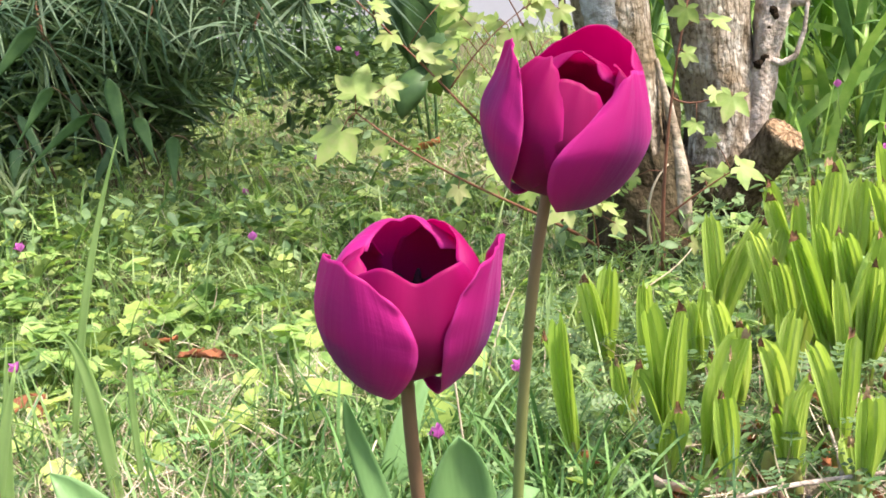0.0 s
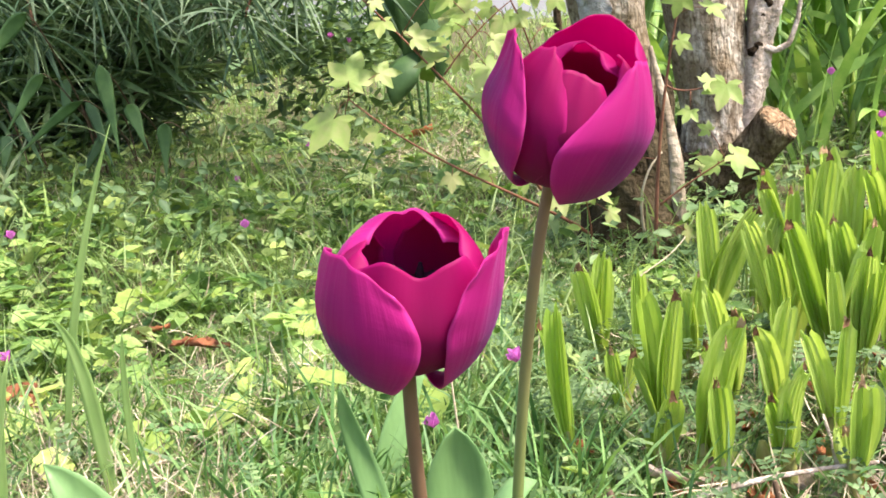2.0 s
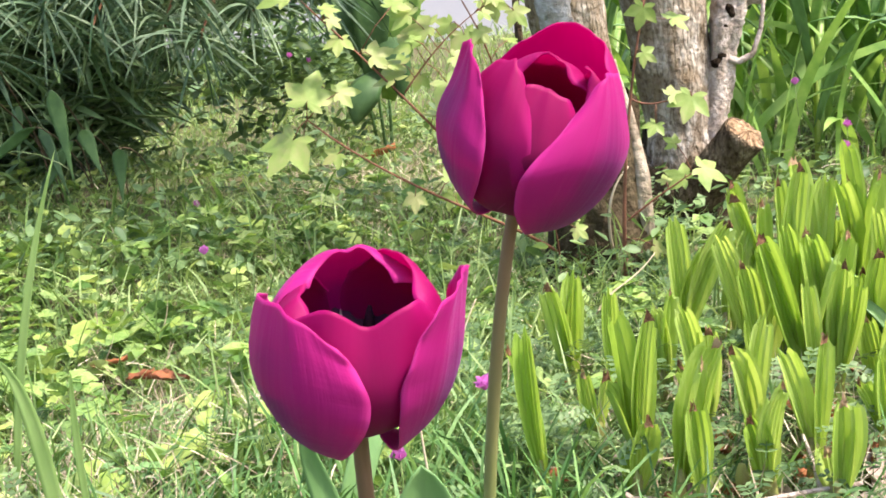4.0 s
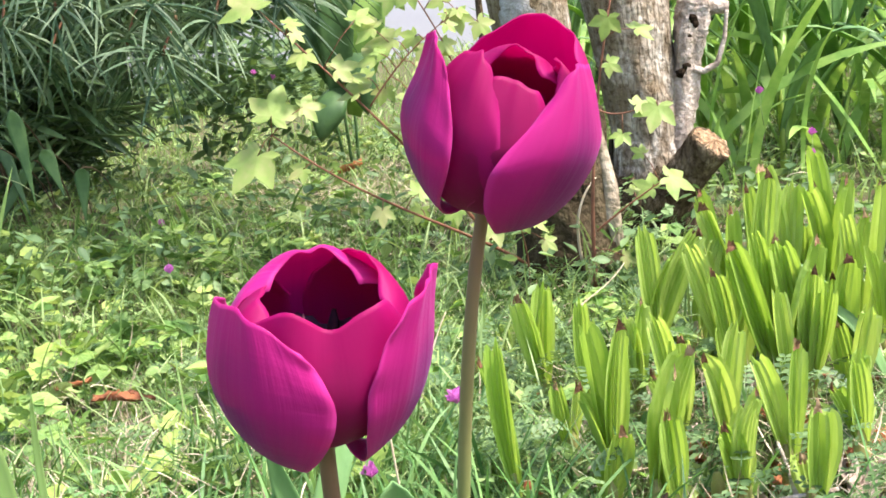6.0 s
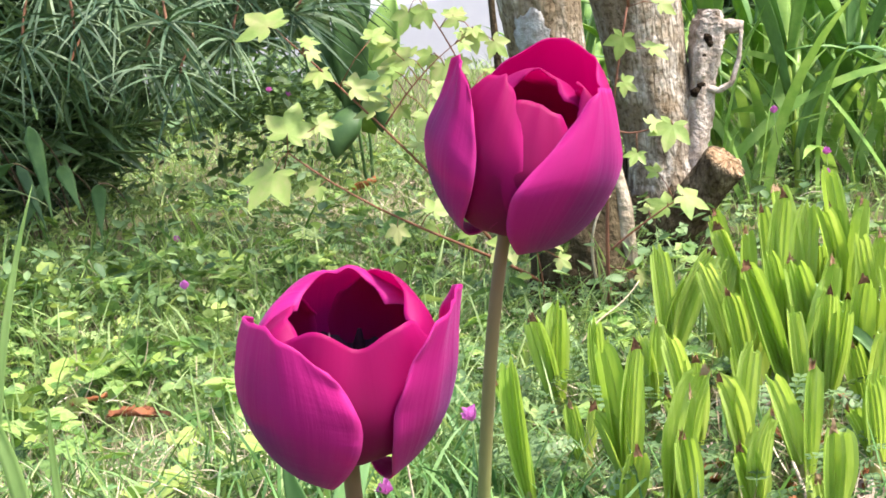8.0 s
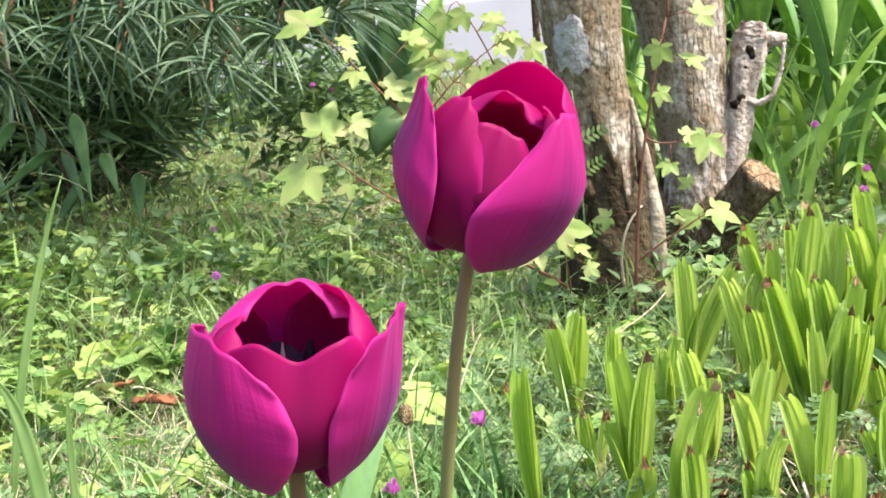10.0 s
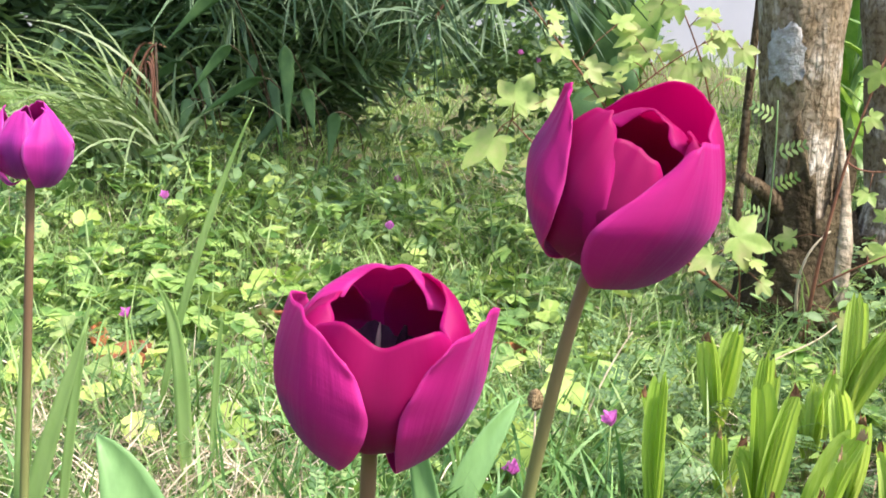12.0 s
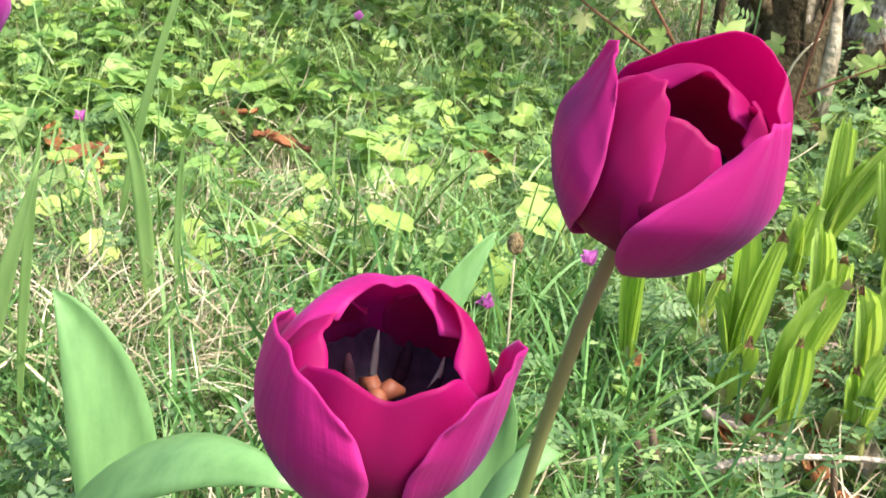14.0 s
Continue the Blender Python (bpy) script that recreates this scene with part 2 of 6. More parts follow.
M_LILY = material("strap_leaf", [(0.11, 0.24, 0.05), (0.2, 0.36, 0.08), (0.32, 0.48, 0.13)], (12, 12, 12), 0.38, 0.35, GREEN_TINT, spread=0.35, island=False)
M_BLADE = material("broad_blade", [(0.035, 0.085, 0.03), (0.06, 0.13, 0.045), (0.10, 0.19, 0.065)], (14, 14, 14), 0.45, 0.25, GREEN_TINT, spread=0.4)


# ---- mesh helpers ----
def mesh_object(name, verts, faces, mat, parent=None, smooth=True, label=""):
    me = bpy.data.meshes.new(name)
    me.from_pydata([tuple(v) for v in verts], [], [tuple(f) for f in faces])
    me.materials.append(mat)
    if smooth:
        me.polygons.foreach_set("use_smooth", [True] * len(me.polygons))
    ob = new(name, me)
    if parent:
        ob.parent = parent
    if label:
        ob["label"] = label
    return ob


def big_mesh(name, V, F, mat, smooth=False):
    """V (n, k, 3): n copies of a k-vertex piece; F (m, c): its faces, all with c corners."""
    n, k, _ = V.shape
    faces = (F[None] + (np.arange(n) * k)[:, None, None]).reshape(-1, F.shape[1])
    me = bpy.data.meshes.new(name)
    me.vertices.add(n * k)
    me.vertices.foreach_set("co", V.reshape(-1).astype(np.float32))
    me.loops.add(faces.size)
    me.loops.foreach_set("vertex_index", faces.reshape(-1).astype(np.int32))
    me.polygons.add(len(faces))
    me.polygons.foreach_set("loop_start", (np.arange(len(faces)) * F.shape[1]).astype(np.int32))
    me.polygons.foreach_set("loop_total", np.full(len(faces), F.shape[1], np.int32))
    me.materials.append(mat)
    me.update(calc_edges=True)
    me.validate()
    if smooth:
        me.polygons.foreach_set("use_smooth", [True] * len(me.polygons))
    return new(name, me)


def grid_faces(rows, cols, closed=False):
    out = []
    for i in range(rows - 1):
        for j in range(cols if closed else cols - 1):
            k = (j + 1) % cols
            out.append((i * cols + j, i * cols + k, (i + 1) * cols + k, (i + 1) * cols + j))
    return np.array(out)


def tube(points, radii, sides=8, wobble=0.0, seed=0):
    """Vertices and faces of a closed tapering tube along points."""
    pts = [Vector(p) for p in points]
    rng = random.Random(seed)
    V = []
    side = Vector((1, 0, 0))
    for i, p in enumerate(pts):
        d = (pts[min(i + 1, len(pts) - 1)] - pts[max(i - 1, 0)]).normalized()
        u = (side - d * side.dot(d)).normalized()
        w = d.cross(u)
        for j in range(sides):
            a = 2 * math.pi * j / sides
            r = radii[i] * (1 + wobble * (noise.noise(Vector((math.cos(a) * 1.3 + seed, math.sin(a) * 1.3, p.z * 6))) + 0.25 * rng.uniform(-1, 1)))
            V.append(p + u * math.cos(a) * r + w * math.sin(a) * r)
    F = [tuple(f) for f in grid_faces(len(pts), sides, True)]
    F.append(tuple(range(sides - 1, -1, -1)))
    F.append(tuple(range(len(V) - sides, len(V))))
    return V, F


def bezier(p0, p1, p2, p3, n):
    P = [Vector(p) for p in (p0, p1, p2, p3)]
    out = []
    for i in range(n):
        t = i / (n - 1)
        out.append(P[0] * (1 - t) ** 3 + P[1] * 3 * t * (1 - t) ** 2 + P[2] * 3 * t * t * (1 - t) + P[3] * t ** 3)
    return out


def smoothstep(a, b, v):
    t = np.clip((v - a) / (b - a), 0, 1)
    return t * t * (3 - 2 * t)


def ground_height(x, y):
    x, y = np.asarray(x, float), np.asarray(y, float)
    z = 0.012 * np.sin(3.1 * x + 1.7 * y) + 0.010 * np.sin(5.3 * y - 2.2 * x + 1) + 0.006 * np.sin(11 * x + 7 * y)
    z = z + 0.10 * smoothstep(1.8, 3.2, y) + 0.10 * np.exp(-((x + 1.0) / 0.6) ** 2 - ((y - 3.0) / 0.7) ** 2)
    z = z + 0.06 * np.exp(-((x - 0.42) / 0.22) ** 2 - ((y - 2.1) / 0.25) ** 2)
    return z * np.exp(-((np.hypot(x, y - 2) / 9) ** 2)) + 0.26 * smoothstep(3.6, 9.0, y) * np.exp(-(x / 40) ** 2)


# ---- ground ----
def build_ground():
    xs = np.concatenate([[-3000, -300, -60, -20, -8, -4], np.arange(-2.6, 2.6, 0.06), [4, 8, 20, 60, 300, 3000]])
    ys = np.concatenate([[-3000, -300, -60, -20, -6, -2], np.arange(-0.6, 5.0, 0.06), [6, 8, 12, 20, 60, 300, 3000]])
    X, Y = np.meshgrid(xs, ys)
    Z = ground_height(X, Y)
    V = np.stack([X, Y, Z], -1).reshape(-1, 3)
    ob = mesh_object("ground", V, grid_faces(len(ys), len(xs)), M_SOIL)
    tagged(ob, "dark garden soil with moss and litter under the plants", "ground", kind="structure")


build_ground()


# ---- tulips ----
def petal_material(name, foot, mid, rim, fringe, shine, through_light, relief):
    m = bpy.data.materials.new(name)
    m.use_nodes = True
    n, l = m.node_tree.nodes, m.node_tree.links
    bsdf = n["Principled BSDF"]
    uv = n.new("ShaderNodeUVMap")
    uv.uv_map = "petal"
    mp = n.new("ShaderNodeMapping")
    mp.inputs["Scale"].default_value = (26, 1.3, 1)
    l.new(uv.outputs[0], mp.inputs[0])
    nz = n.new("ShaderNodeTexNoise")                      # veins along the petal
    nz.inputs["Scale"].default_value = 1.0
    nz.inputs["Detail"].default_value = 6
    l.new(mp.outputs[0], nz.inputs["Vector"])
    soft = n.new("ShaderNodeTexNoise")                    # broad cloudy patches
    soft.inputs["Scale"].default_value = 2.6
    soft.inputs["Detail"].default_value = 2
    l.new(uv.outputs[0], soft.inputs["Vector"])
    # u across (0.5 = midrib), v along: the midrib and the foot are deeper, the margins clearer;
    # the deep foot is partly pigment, partly shadow painted into the colour
    sep = n.new("ShaderNodeSeparateXYZ")
    l.new(uv.outputs[0], sep.inputs[0])

    def sums(op, a, b, c=None):
        k = n.new("ShaderNodeMath")
        k.operation = op
        for i, x in enumerate((a, b, c)):
            if x is None:
                continue
            if isinstance(x, float):
                k.inputs[i].default_value = x
            else:
                l.new(x, k.inputs[i])
        return k.outputs[0]

    off = sums("ABSOLUTE", sums("SUBTRACT", sep.outputs[0], 0.5), None)
    val = sums("MULTIPLY_ADD", off, 0.60, sums("MULTIPLY", sep.outputs[1], 0.34))
    val = sums("MULTIPLY_ADD", nz.outputs[0], 0.16, val)
    val = sums("MULTIPLY_ADD", soft.outputs[0], 0.34, val)
    ramp = n.new("ShaderNodeValToRGB")
    ramp.color_ramp.interpolation = "EASE"
    e = ramp.color_ramp.elements
    e[0].position, e[0].color = 0.37, (*foot, 1)
    e[1].position, e[1].color = 0.95, (*rim, 1)
    e.new(0.63).color = (*mid, 1)
    l.new(val, ramp.inputs[0])
    edge = n.new("ShaderNodeValToRGB")
    edge.color_ramp.elements[0].position, edge.color_ramp.elements[0].color = 0.455, (0, 0, 0, 1)
    edge.color_ramp.elements[1].position, edge.color_ramp.elements[1].color = 0.5, (0.7, 0.7, 0.7, 1)
    l.new(off, edge.inputs[0])
    mx = n.new("ShaderNodeMix")
    mx.data_type = "RGBA"
    l.new(edge.outputs[0], mx.inputs[0])
    l.new(ramp.outputs[0], mx.inputs[6])
    mx.inputs[7].default_value = (*fringe, 1)
    l.new(mx.outputs[2], bsdf.inputs["Base Color"])
    bsdf.inputs["Roughness"].default_value = 0.55
    bsdf.inputs["Specular IOR Level"].default_value = 0.25
    bsdf.inputs["Sheen Weight"].default_value = shine
    bsdf.inputs["Sheen Tint"].default_value = (0.62, 0.38, 1.0, 1)
    bsdf.inputs["Sheen Roughness"].default_value = 0.45
    mp2 = n.new("ShaderNodeMapping")                      # fine slanting crinkles
    mp2.inputs["Scale"].default_value = (5, 24, 1)
    mp2.inputs["Rotation"].default_value = (0, 0, 0.7)
    l.new(uv.outputs[0], mp2.inputs[0])
    cz = n.new("ShaderNodeTexNoise")
    cz.inputs["Scale"].default_value = 1.0
    cz.inputs["Detail"].default_value = 2
    l.new(mp2.outputs[0], cz.inputs["Vector"])
    bp = n.new("ShaderNodeBump")
    bp.inputs["Strength"].default_value = relief
    bp.inputs["Distance"].default_value = 0.002
    l.new(sums("MULTIPLY_ADD", nz.outputs[0], 1.3, sums("MULTIPLY", cz.outputs[0], 0.4)), bp.inputs["Height"])
    l.new(bp.outputs[0], bsdf.inputs["Normal"])
    tr = n.new("ShaderNodeBsdfTranslucent")
    tr.inputs[0].default_value = (0.62, 0.006, 0.275, 1)
    mix = n.new("ShaderNodeMixShader")
    mix.inputs[0].default_value = through_light
    l.new(bsdf.outputs[0], mix.inputs[1])
    l.new(tr.outputs[0], mix.inputs[2])
    l.new(mix.outputs[0], n["Material Output"].inputs[0])
    return m


M_SEPAL = petal_material("outer_petal", (0.20, 0.009, 0.125), (0.44, 0.011, 0.19), (0.58, 0.018, 0.25), (0.64, 0.045, 0.31), 0.14, 0.42, 0.22)
M_PETAL = petal_material("inner_petal", (0.20, 0.003, 0.07), (0.36, 0.003, 0.12), (0.53, 0.006, 0.215), (0.60, 0.025, 0.27), 0.05, 0.55, 0.10)
M_PALE_PETAL = petal_material("pale_petal", (0.18, 0.012, 0.17), (0.40, 0.022, 0.25), (0.54, 0.045, 0.36), (0.62, 0.12, 0.46), 0.22, 0.28, 0.15)
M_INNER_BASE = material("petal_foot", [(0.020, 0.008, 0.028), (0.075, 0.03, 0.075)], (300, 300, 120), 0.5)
M_STAMEN = material("stamen", [(0.012, 0.005, 0.014), (0.035, 0.012, 0.02)], (200, 200, 200), 0.95, spec=0.05)
M_FILAMENT = material("filament", [(0.4, 0.33, 0.3), (0.55, 0.46, 0.42)], (200, 200, 200), 0.6)
M_PISTIL = material("pistil", [(0.13, 0.035, 0.02), (0.22, 0.07, 0.035)], (200, 200, 200), 0.6)


def curve(knots, v):
    """Smooth value at v through (v, value) knots (cubic, no kinks)."""
    n = len(knots)
    for i in range(n - 1):
        (a, p), (b, q) = knots[i], knots[i + 1]
        if v <= b or i == n - 2:
            t = (v - a) / (b - a)
            m0 = (q - knots[i - 1][1]) / (b - knots[i - 1][0]) if i else (q - p) / (b - a)
            m1 = (knots[i + 2][1] - p) / (knots[i + 2][0] - a) if i < n - 2 else (q - p) / (b - a)
            h = b - a
            return ((2 * t ** 3 - 3 * t * t + 1) * p + (t ** 3 - 2 * t * t + t) * h * m0 + (3 * t * t - 2 * t ** 3) * q + (t ** 3 - t * t) * h * m1)
    return knots[-1][1]


def petal(parent, phi, height, half, lean, body, top, dip, point, skew, flare, curl, mat, seed, radius=0.0242):
    """One petal: phi round the flower, half its half-width in radians, lean outward in degrees, body its radius factor,
    top the radius at the rim against the belly, dip how far its foot sags below the stem's end, point 0 for a round
    and 1 for a pointed tip, below 0 for a notched one, skew its slant round the flower, flare how far the tip turns outward,
    curl how far the rim rolls inward over the cup."""
    rows, cols = 34, 25
    rng = random.Random(seed)
    ph = rng.uniform(0, 6)
    prof = [(0, 0.15), (0.06, 0.38), (0.15, 0.64), (0.30, 0.88), (0.46, 0.99), (0.62, 0.97 + 0.03 * top), (0.8, 0.50 + 0.50 * top), (1.0, top)]
    blunt = [(0, 0.28), (0.1, 0.46), (0.3, 0.82), (0.55, 1.0), (0.75, 1.0), (1.0, 0.90)]
    sharp = [(0, 0.26), (0.1, 0.42), (0.3, 0.80), (0.5, 0.99), (0.66, 0.97), (0.85, 0.72), (1.0, 0.34)]
    notch, slim = (0.012 * (1 - point), 9) if point >= 0 else (-0.5 * point, 3)
    point = max(point, 0.0)
    drop, power = rng.uniform(0.13, 0.20) + 0.05 * point, rng.uniform(1.9, 2.8) - 0.7 * point
    V, UV = [], []
    for i in range(rows):
        v = i / (rows - 1)
        r = radius * body * curve(prof, v)
        zv = 0.16 * v + 0.84 * v ** 1.22
        w = half * (curve(blunt, v) * (1 - point) + curve(sharp, v) * point)
        for j in range(cols):
            u = 2 * j / (cols - 1) - 1
            ang = u * w + skew * (v - 0.35) * min(1.0, 2.5 * v)
            tall = height * (1 - drop * abs(u) ** power + 0.012 * math.sin(5 * u + ph) + 0.007 * math.sin(11 * u + 2 * ph) - notch * math.exp(-(u * slim) ** 2))
            rr = r * (1 + 0.014 * math.sin(3 * u + ph + 2 * v)) + (0.0010 * abs(u) ** 3 * v ** 2) + 0.0006 * math.exp(-(u * 6) ** 2) * v * (1 - v)
            rr += 0.0004 * math.sin(13 * u + ph + 3 * v) * v * v * (1 - abs(u) * 0.5) + 0.0007 * math.sin(24 * v + ph + 3 * u) * abs(u) ** 4 * v
            rr += 0.0010 * math.exp(-((abs(u) - 0.45) / 0.18) ** 2) * v * v - 0.0007 * math.exp(-(u * 3.2) ** 2) * v      # two soft flutes beside the midrib
            rr += flare * max(0.0, v - 0.72) ** 2 / 0.078
            zz = tall * zv - dip * 2.6 * v / 0.12 * math.exp(-v / 0.12)
            roll = max(0.0, v - 0.78) / 0.22
            rr -= curl * roll ** 1.4 * (1 - 0.25 * u * u)
            zz -= 0.85 * curl * roll ** 2.2
            V.append(Vector((rr * math.cos(ang), rr * math.sin(ang), zz)))
            UV.append((0.5 + u / 2, v))
    R = Matrix.Rotation(radians(phi), 4, "Z") @ Matrix.Rotation(radians(lean), 4, "Y")
    V = [R @ p for p in V]
    ob = mesh_object("petal", V, grid_faces(rows, cols), mat, parent)
    lay = ob.data.uv_layers.new(name="petal")
    for loop in ob.data.loops:
        lay.data[loop.index].uv = UV[loop.vertex_index]
    so = ob.modifiers.new("thickness", "SOLIDIFY")
    so.thickness = 0.0005
    return ob


def flower_heart(head):
    """Pistil, stamens and the dark, flamed foot of the petals inside the cup."""
    V, F = tube([(0, 0, 0.004), (0, 0, 0.011), (0, 0, 0.0195)], [0.0028, 0.0040, 0.0031], 9)
    mesh_object("pistil", V, F, M_PISTIL, head, label="orange brown pistil")
    for k in range(3):                                     # three-lobed stigma
        d = Vector((math.cos(2.094 * k + 0.5), math.sin(2.094 * k + 0.5), 0))
        V, F = tube([Vector((0, 0, 0.0190)), d * 0.0030 + Vector((0, 0, 0.0212)), d * 0.0062 + Vector((0, 0, 0.0196))], [0.0024, 0.0026, 0.0011], 8)
        mesh_object("stigma", V, F, M_PISTIL, head)
    wall = [(0, 0.0), (0.0045, 0.0105), (0.0085, 0.0165), (0.0135, 0.0205), (0.0200, 0.0222), (0.0260, 0.0218)]
    for k in range(6):
        a = radians(20 + 60 * k + 7 * math.sin(5 * k))
        d = Vector((math.cos(a), math.sin(a), 0))
        lift = 0.003 * math.sin(2.3 * k)
        V, F = tube([d * 0.004 + Vector((0, 0, 0.004)), d * 0.0075 + Vector((0, 0, 0.008)), d * 0.0105 + Vector((0, 0, 0.013 + lift))], [0.0014, 0.0012, 0.0008], 6)
        mesh_object("filament", V, F, M_STAMEN, head)
        V, F = tube([d * 0.0100 + Vector((0, 0, 0.0115 + lift)), d * 0.0116 + Vector((0, 0, 0.0150 + lift)), d * 0.0134 + Vector((0, 0, 0.0205 + lift)), d * 0.0142 + Vector((0, 0, 0.0245 + lift))],
                    [0.0008, 0.0019, 0.0017, 0.0006], 8)
        mesh_object("anther", V, F, M_STAMEN, head, label="near black anther")
        a += radians(30)
        d = Vector((math.cos(a), math.sin(a), 0))
        pts = [d * (curve(wall, z) * 0.93) + Vector((0, 0, z)) for z in (0.0055, 0.009, 0.013, 0.018, 0.0225)]
        V, F = tube(pts, [0.0004, 0.0009, 0.0011, 0.0008, 0.0002], 6)
        mesh_object("pale_streak", V, F, M_FILAMENT, head, label="cream streak up the dark heart")
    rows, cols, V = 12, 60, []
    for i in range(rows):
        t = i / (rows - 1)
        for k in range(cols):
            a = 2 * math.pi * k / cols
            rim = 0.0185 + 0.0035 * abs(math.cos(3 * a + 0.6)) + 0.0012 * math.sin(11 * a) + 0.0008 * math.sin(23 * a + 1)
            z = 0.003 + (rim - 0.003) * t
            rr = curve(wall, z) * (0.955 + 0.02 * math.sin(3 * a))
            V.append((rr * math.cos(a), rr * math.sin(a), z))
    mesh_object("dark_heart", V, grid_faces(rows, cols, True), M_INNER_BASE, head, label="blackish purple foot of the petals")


def tulip(label, foot, neck, axis_to, petals, inner=True, bow=(0, 0, 0), stem_r=0.0042, size=1.0, stem_mat=M_TULIP_STEM):
    """foot on the soil, neck under the flower, axis_to a point up the flower's axis."""
    base = tagged(new("tulip"), label, "tulip", "tulips")
    base.location = foot
    bpy.context.view_layer.update()
    f, nk = Vector(foot), Vector(neck)
    ax = (Vector(axis_to) - nk).normalized()
    mid1 = f.lerp(nk, 0.4) + Vector(bow)
    pts = [p - f for p in bezier(f - Vector((0, 0, 0.02)), mid1, nk - ax * 0.06, nk + ax * 0.002, 24)]
    V, F = tube(pts, [stem_r * (1.1 - 0.15 * i / 23) for i in range(24)], 12, 0.04)
    mesh_object("stem", V, F, stem_mat, base, label="smooth brownish green stem")
    head = mesh_object("receptacle", *tube([(0, 0, -0.003), (0, 0, 0.0), (0, 0, 0.003), (0, 0, 0.005)], [0.0026, 0.0048, 0.0052, 0.003], 10), M_TULIP_STEM, base)
    q = Vector((0, 0, 1)).rotation_difference(ax)
    head.location = nk - f
    head.rotation_mode = "QUATERNION"
    head.rotation_quaternion = q
    head.scale = (size, size, size)
    for i, p in enumerate(petals):
        petal(head, *p[:-1], p[-1], seed=i + int(abs(foot[0]) * 1000))
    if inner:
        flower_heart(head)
    return base


# phi: -90 faces the walk's start, 0 to its right; outer petals, then inner ones
LOW = [(-144, 0.0450, 1.14, 5, 1.16, 0.84, 0.0100, 0.15, -0.10, 0.0005, 0.0015, M_SEPAL),
       (-22, 0.0500, 0.86, 7, 1.13, 0.90, 0.0100, 0.30, 0.18, 0.0005, 0.0, M_SEPAL),
       (100, 0.0520, 1.45, 0, 1.13, 0.62, 0.0065, 0.0, 0.0, 0.0, 0.0065, M_SEPAL),
       (-80, 0.0450, 1.28, 2, 1.10, 0.76, 0.0030, -0.32, 0.0, 0.0, 0.0008, M_PETAL),
       (36, 0.0490, 1.10, 1, 1.10, 0.68, 0.0040, 0.05, 0.1, 0.0, 0.0035, M_PETAL),
       (172, 0.0445, 1.10, 1, 1.09, 0.68, 0.0040, 0.05, 0.0, 0.0, 0.0045, M_PETAL)]
HIGH = [(192, 0.0555, 0.80, 9, 1.15, 0.66, 0.0065, 0.65, 0.08, 0.0015, 0.0, M_SEPAL),
        (-50, 0.0530, 1.05, 4, 1.20, 0.64, 0.0085, 0.40, 0.55, 0.0, 0.0015, M_SEPAL),
        (52, 0.0600, 1.40, 3, 1.19, 0.60, 0.0065, 0.05, 0.0, 0.0, 0.0030, M_PETAL),
        (-104, 0.0455, 0.92, 1, 1.13, 0.66, 0.0040, 0.25, 0.1, 0.0, 0.0015, M_PETAL),
        (-4, 0.0515, 0.72, 0, 1.12, 0.60, 0.0040, 0.45, 0.1, 0.0, 0.0040, M_PETAL),
        (-144, 0.0520, 0.80, 2, 1.10, 0.70, 0.0040, 0.30, 0.0, 0.0, 0.0030, M_PETAL),
        (74, 0.0535, 1.30, -4, 1.04, 0.50, 0.0030, 0.0, 0.0, 0.0, 0.0060, M_PETAL)]
tulip("magenta tulip with an open cup on a brownish stem", (0.014, 0.33, 0.0), (0.0075, 0.2915, 0.4345), (0.0140, 0.2800, 0.4905), LOW, stem_r=0.0027, size=1.07, stem_mat=M_BROWN_STEM)
tulip("tall magenta tulip, half closed, leaning on its stem", (0.026, 0.41, 0.0), (0.0720, 0.366, 0.4815), (0.0900, 0.350, 0.5375), HIGH, bow=(-0.02, 0.02, 0), stem_r=0.0026, size=1.12)
SMALL = [(-156, 0.0440, 0.86, 2, 1.02, 0.62, 0.0080, 0.45, -0.05, 0.0, 0.001, M_PALE_PETAL), (-26, 0.0440, 0.86, 2, 1.02, 0.62, 0.0080, 0.45, 0.05, 0.0, 0.001, M_PALE_PETAL),
         (90, 0.0480, 1.20, -2, 1.02, 0.46, 0.0060, 0.50, 0.0, 0.0, 0.002, M_PALE_PETAL), (-91, 0.0425, 0.80, -1, 0.97, 0.60, 0.0030, 0.30, 0.0, 0.0, 0.001, M_PALE_PETAL),
         (30, 0.0455, 0.95, -2, 0.97, 0.46, 0.0030, 0.50, 0.0, 0.0, 0.003, M_PALE_PETAL), (150, 0.0455, 0.95, -2, 0.97, 0.46, 0.0030, 0.50, 0.0, 0.0, 0.003, M_PALE_PETAL)]
tulip("smaller magenta tulip with a nearly closed flower", (-0.308, 0.61, 0.0), (-0.279, 0.60, 0.453), (-0.277, 0.60, 0.502), SMALL, inner=False, stem_r=0.0028, stem_mat=M_BROWN_STEM)


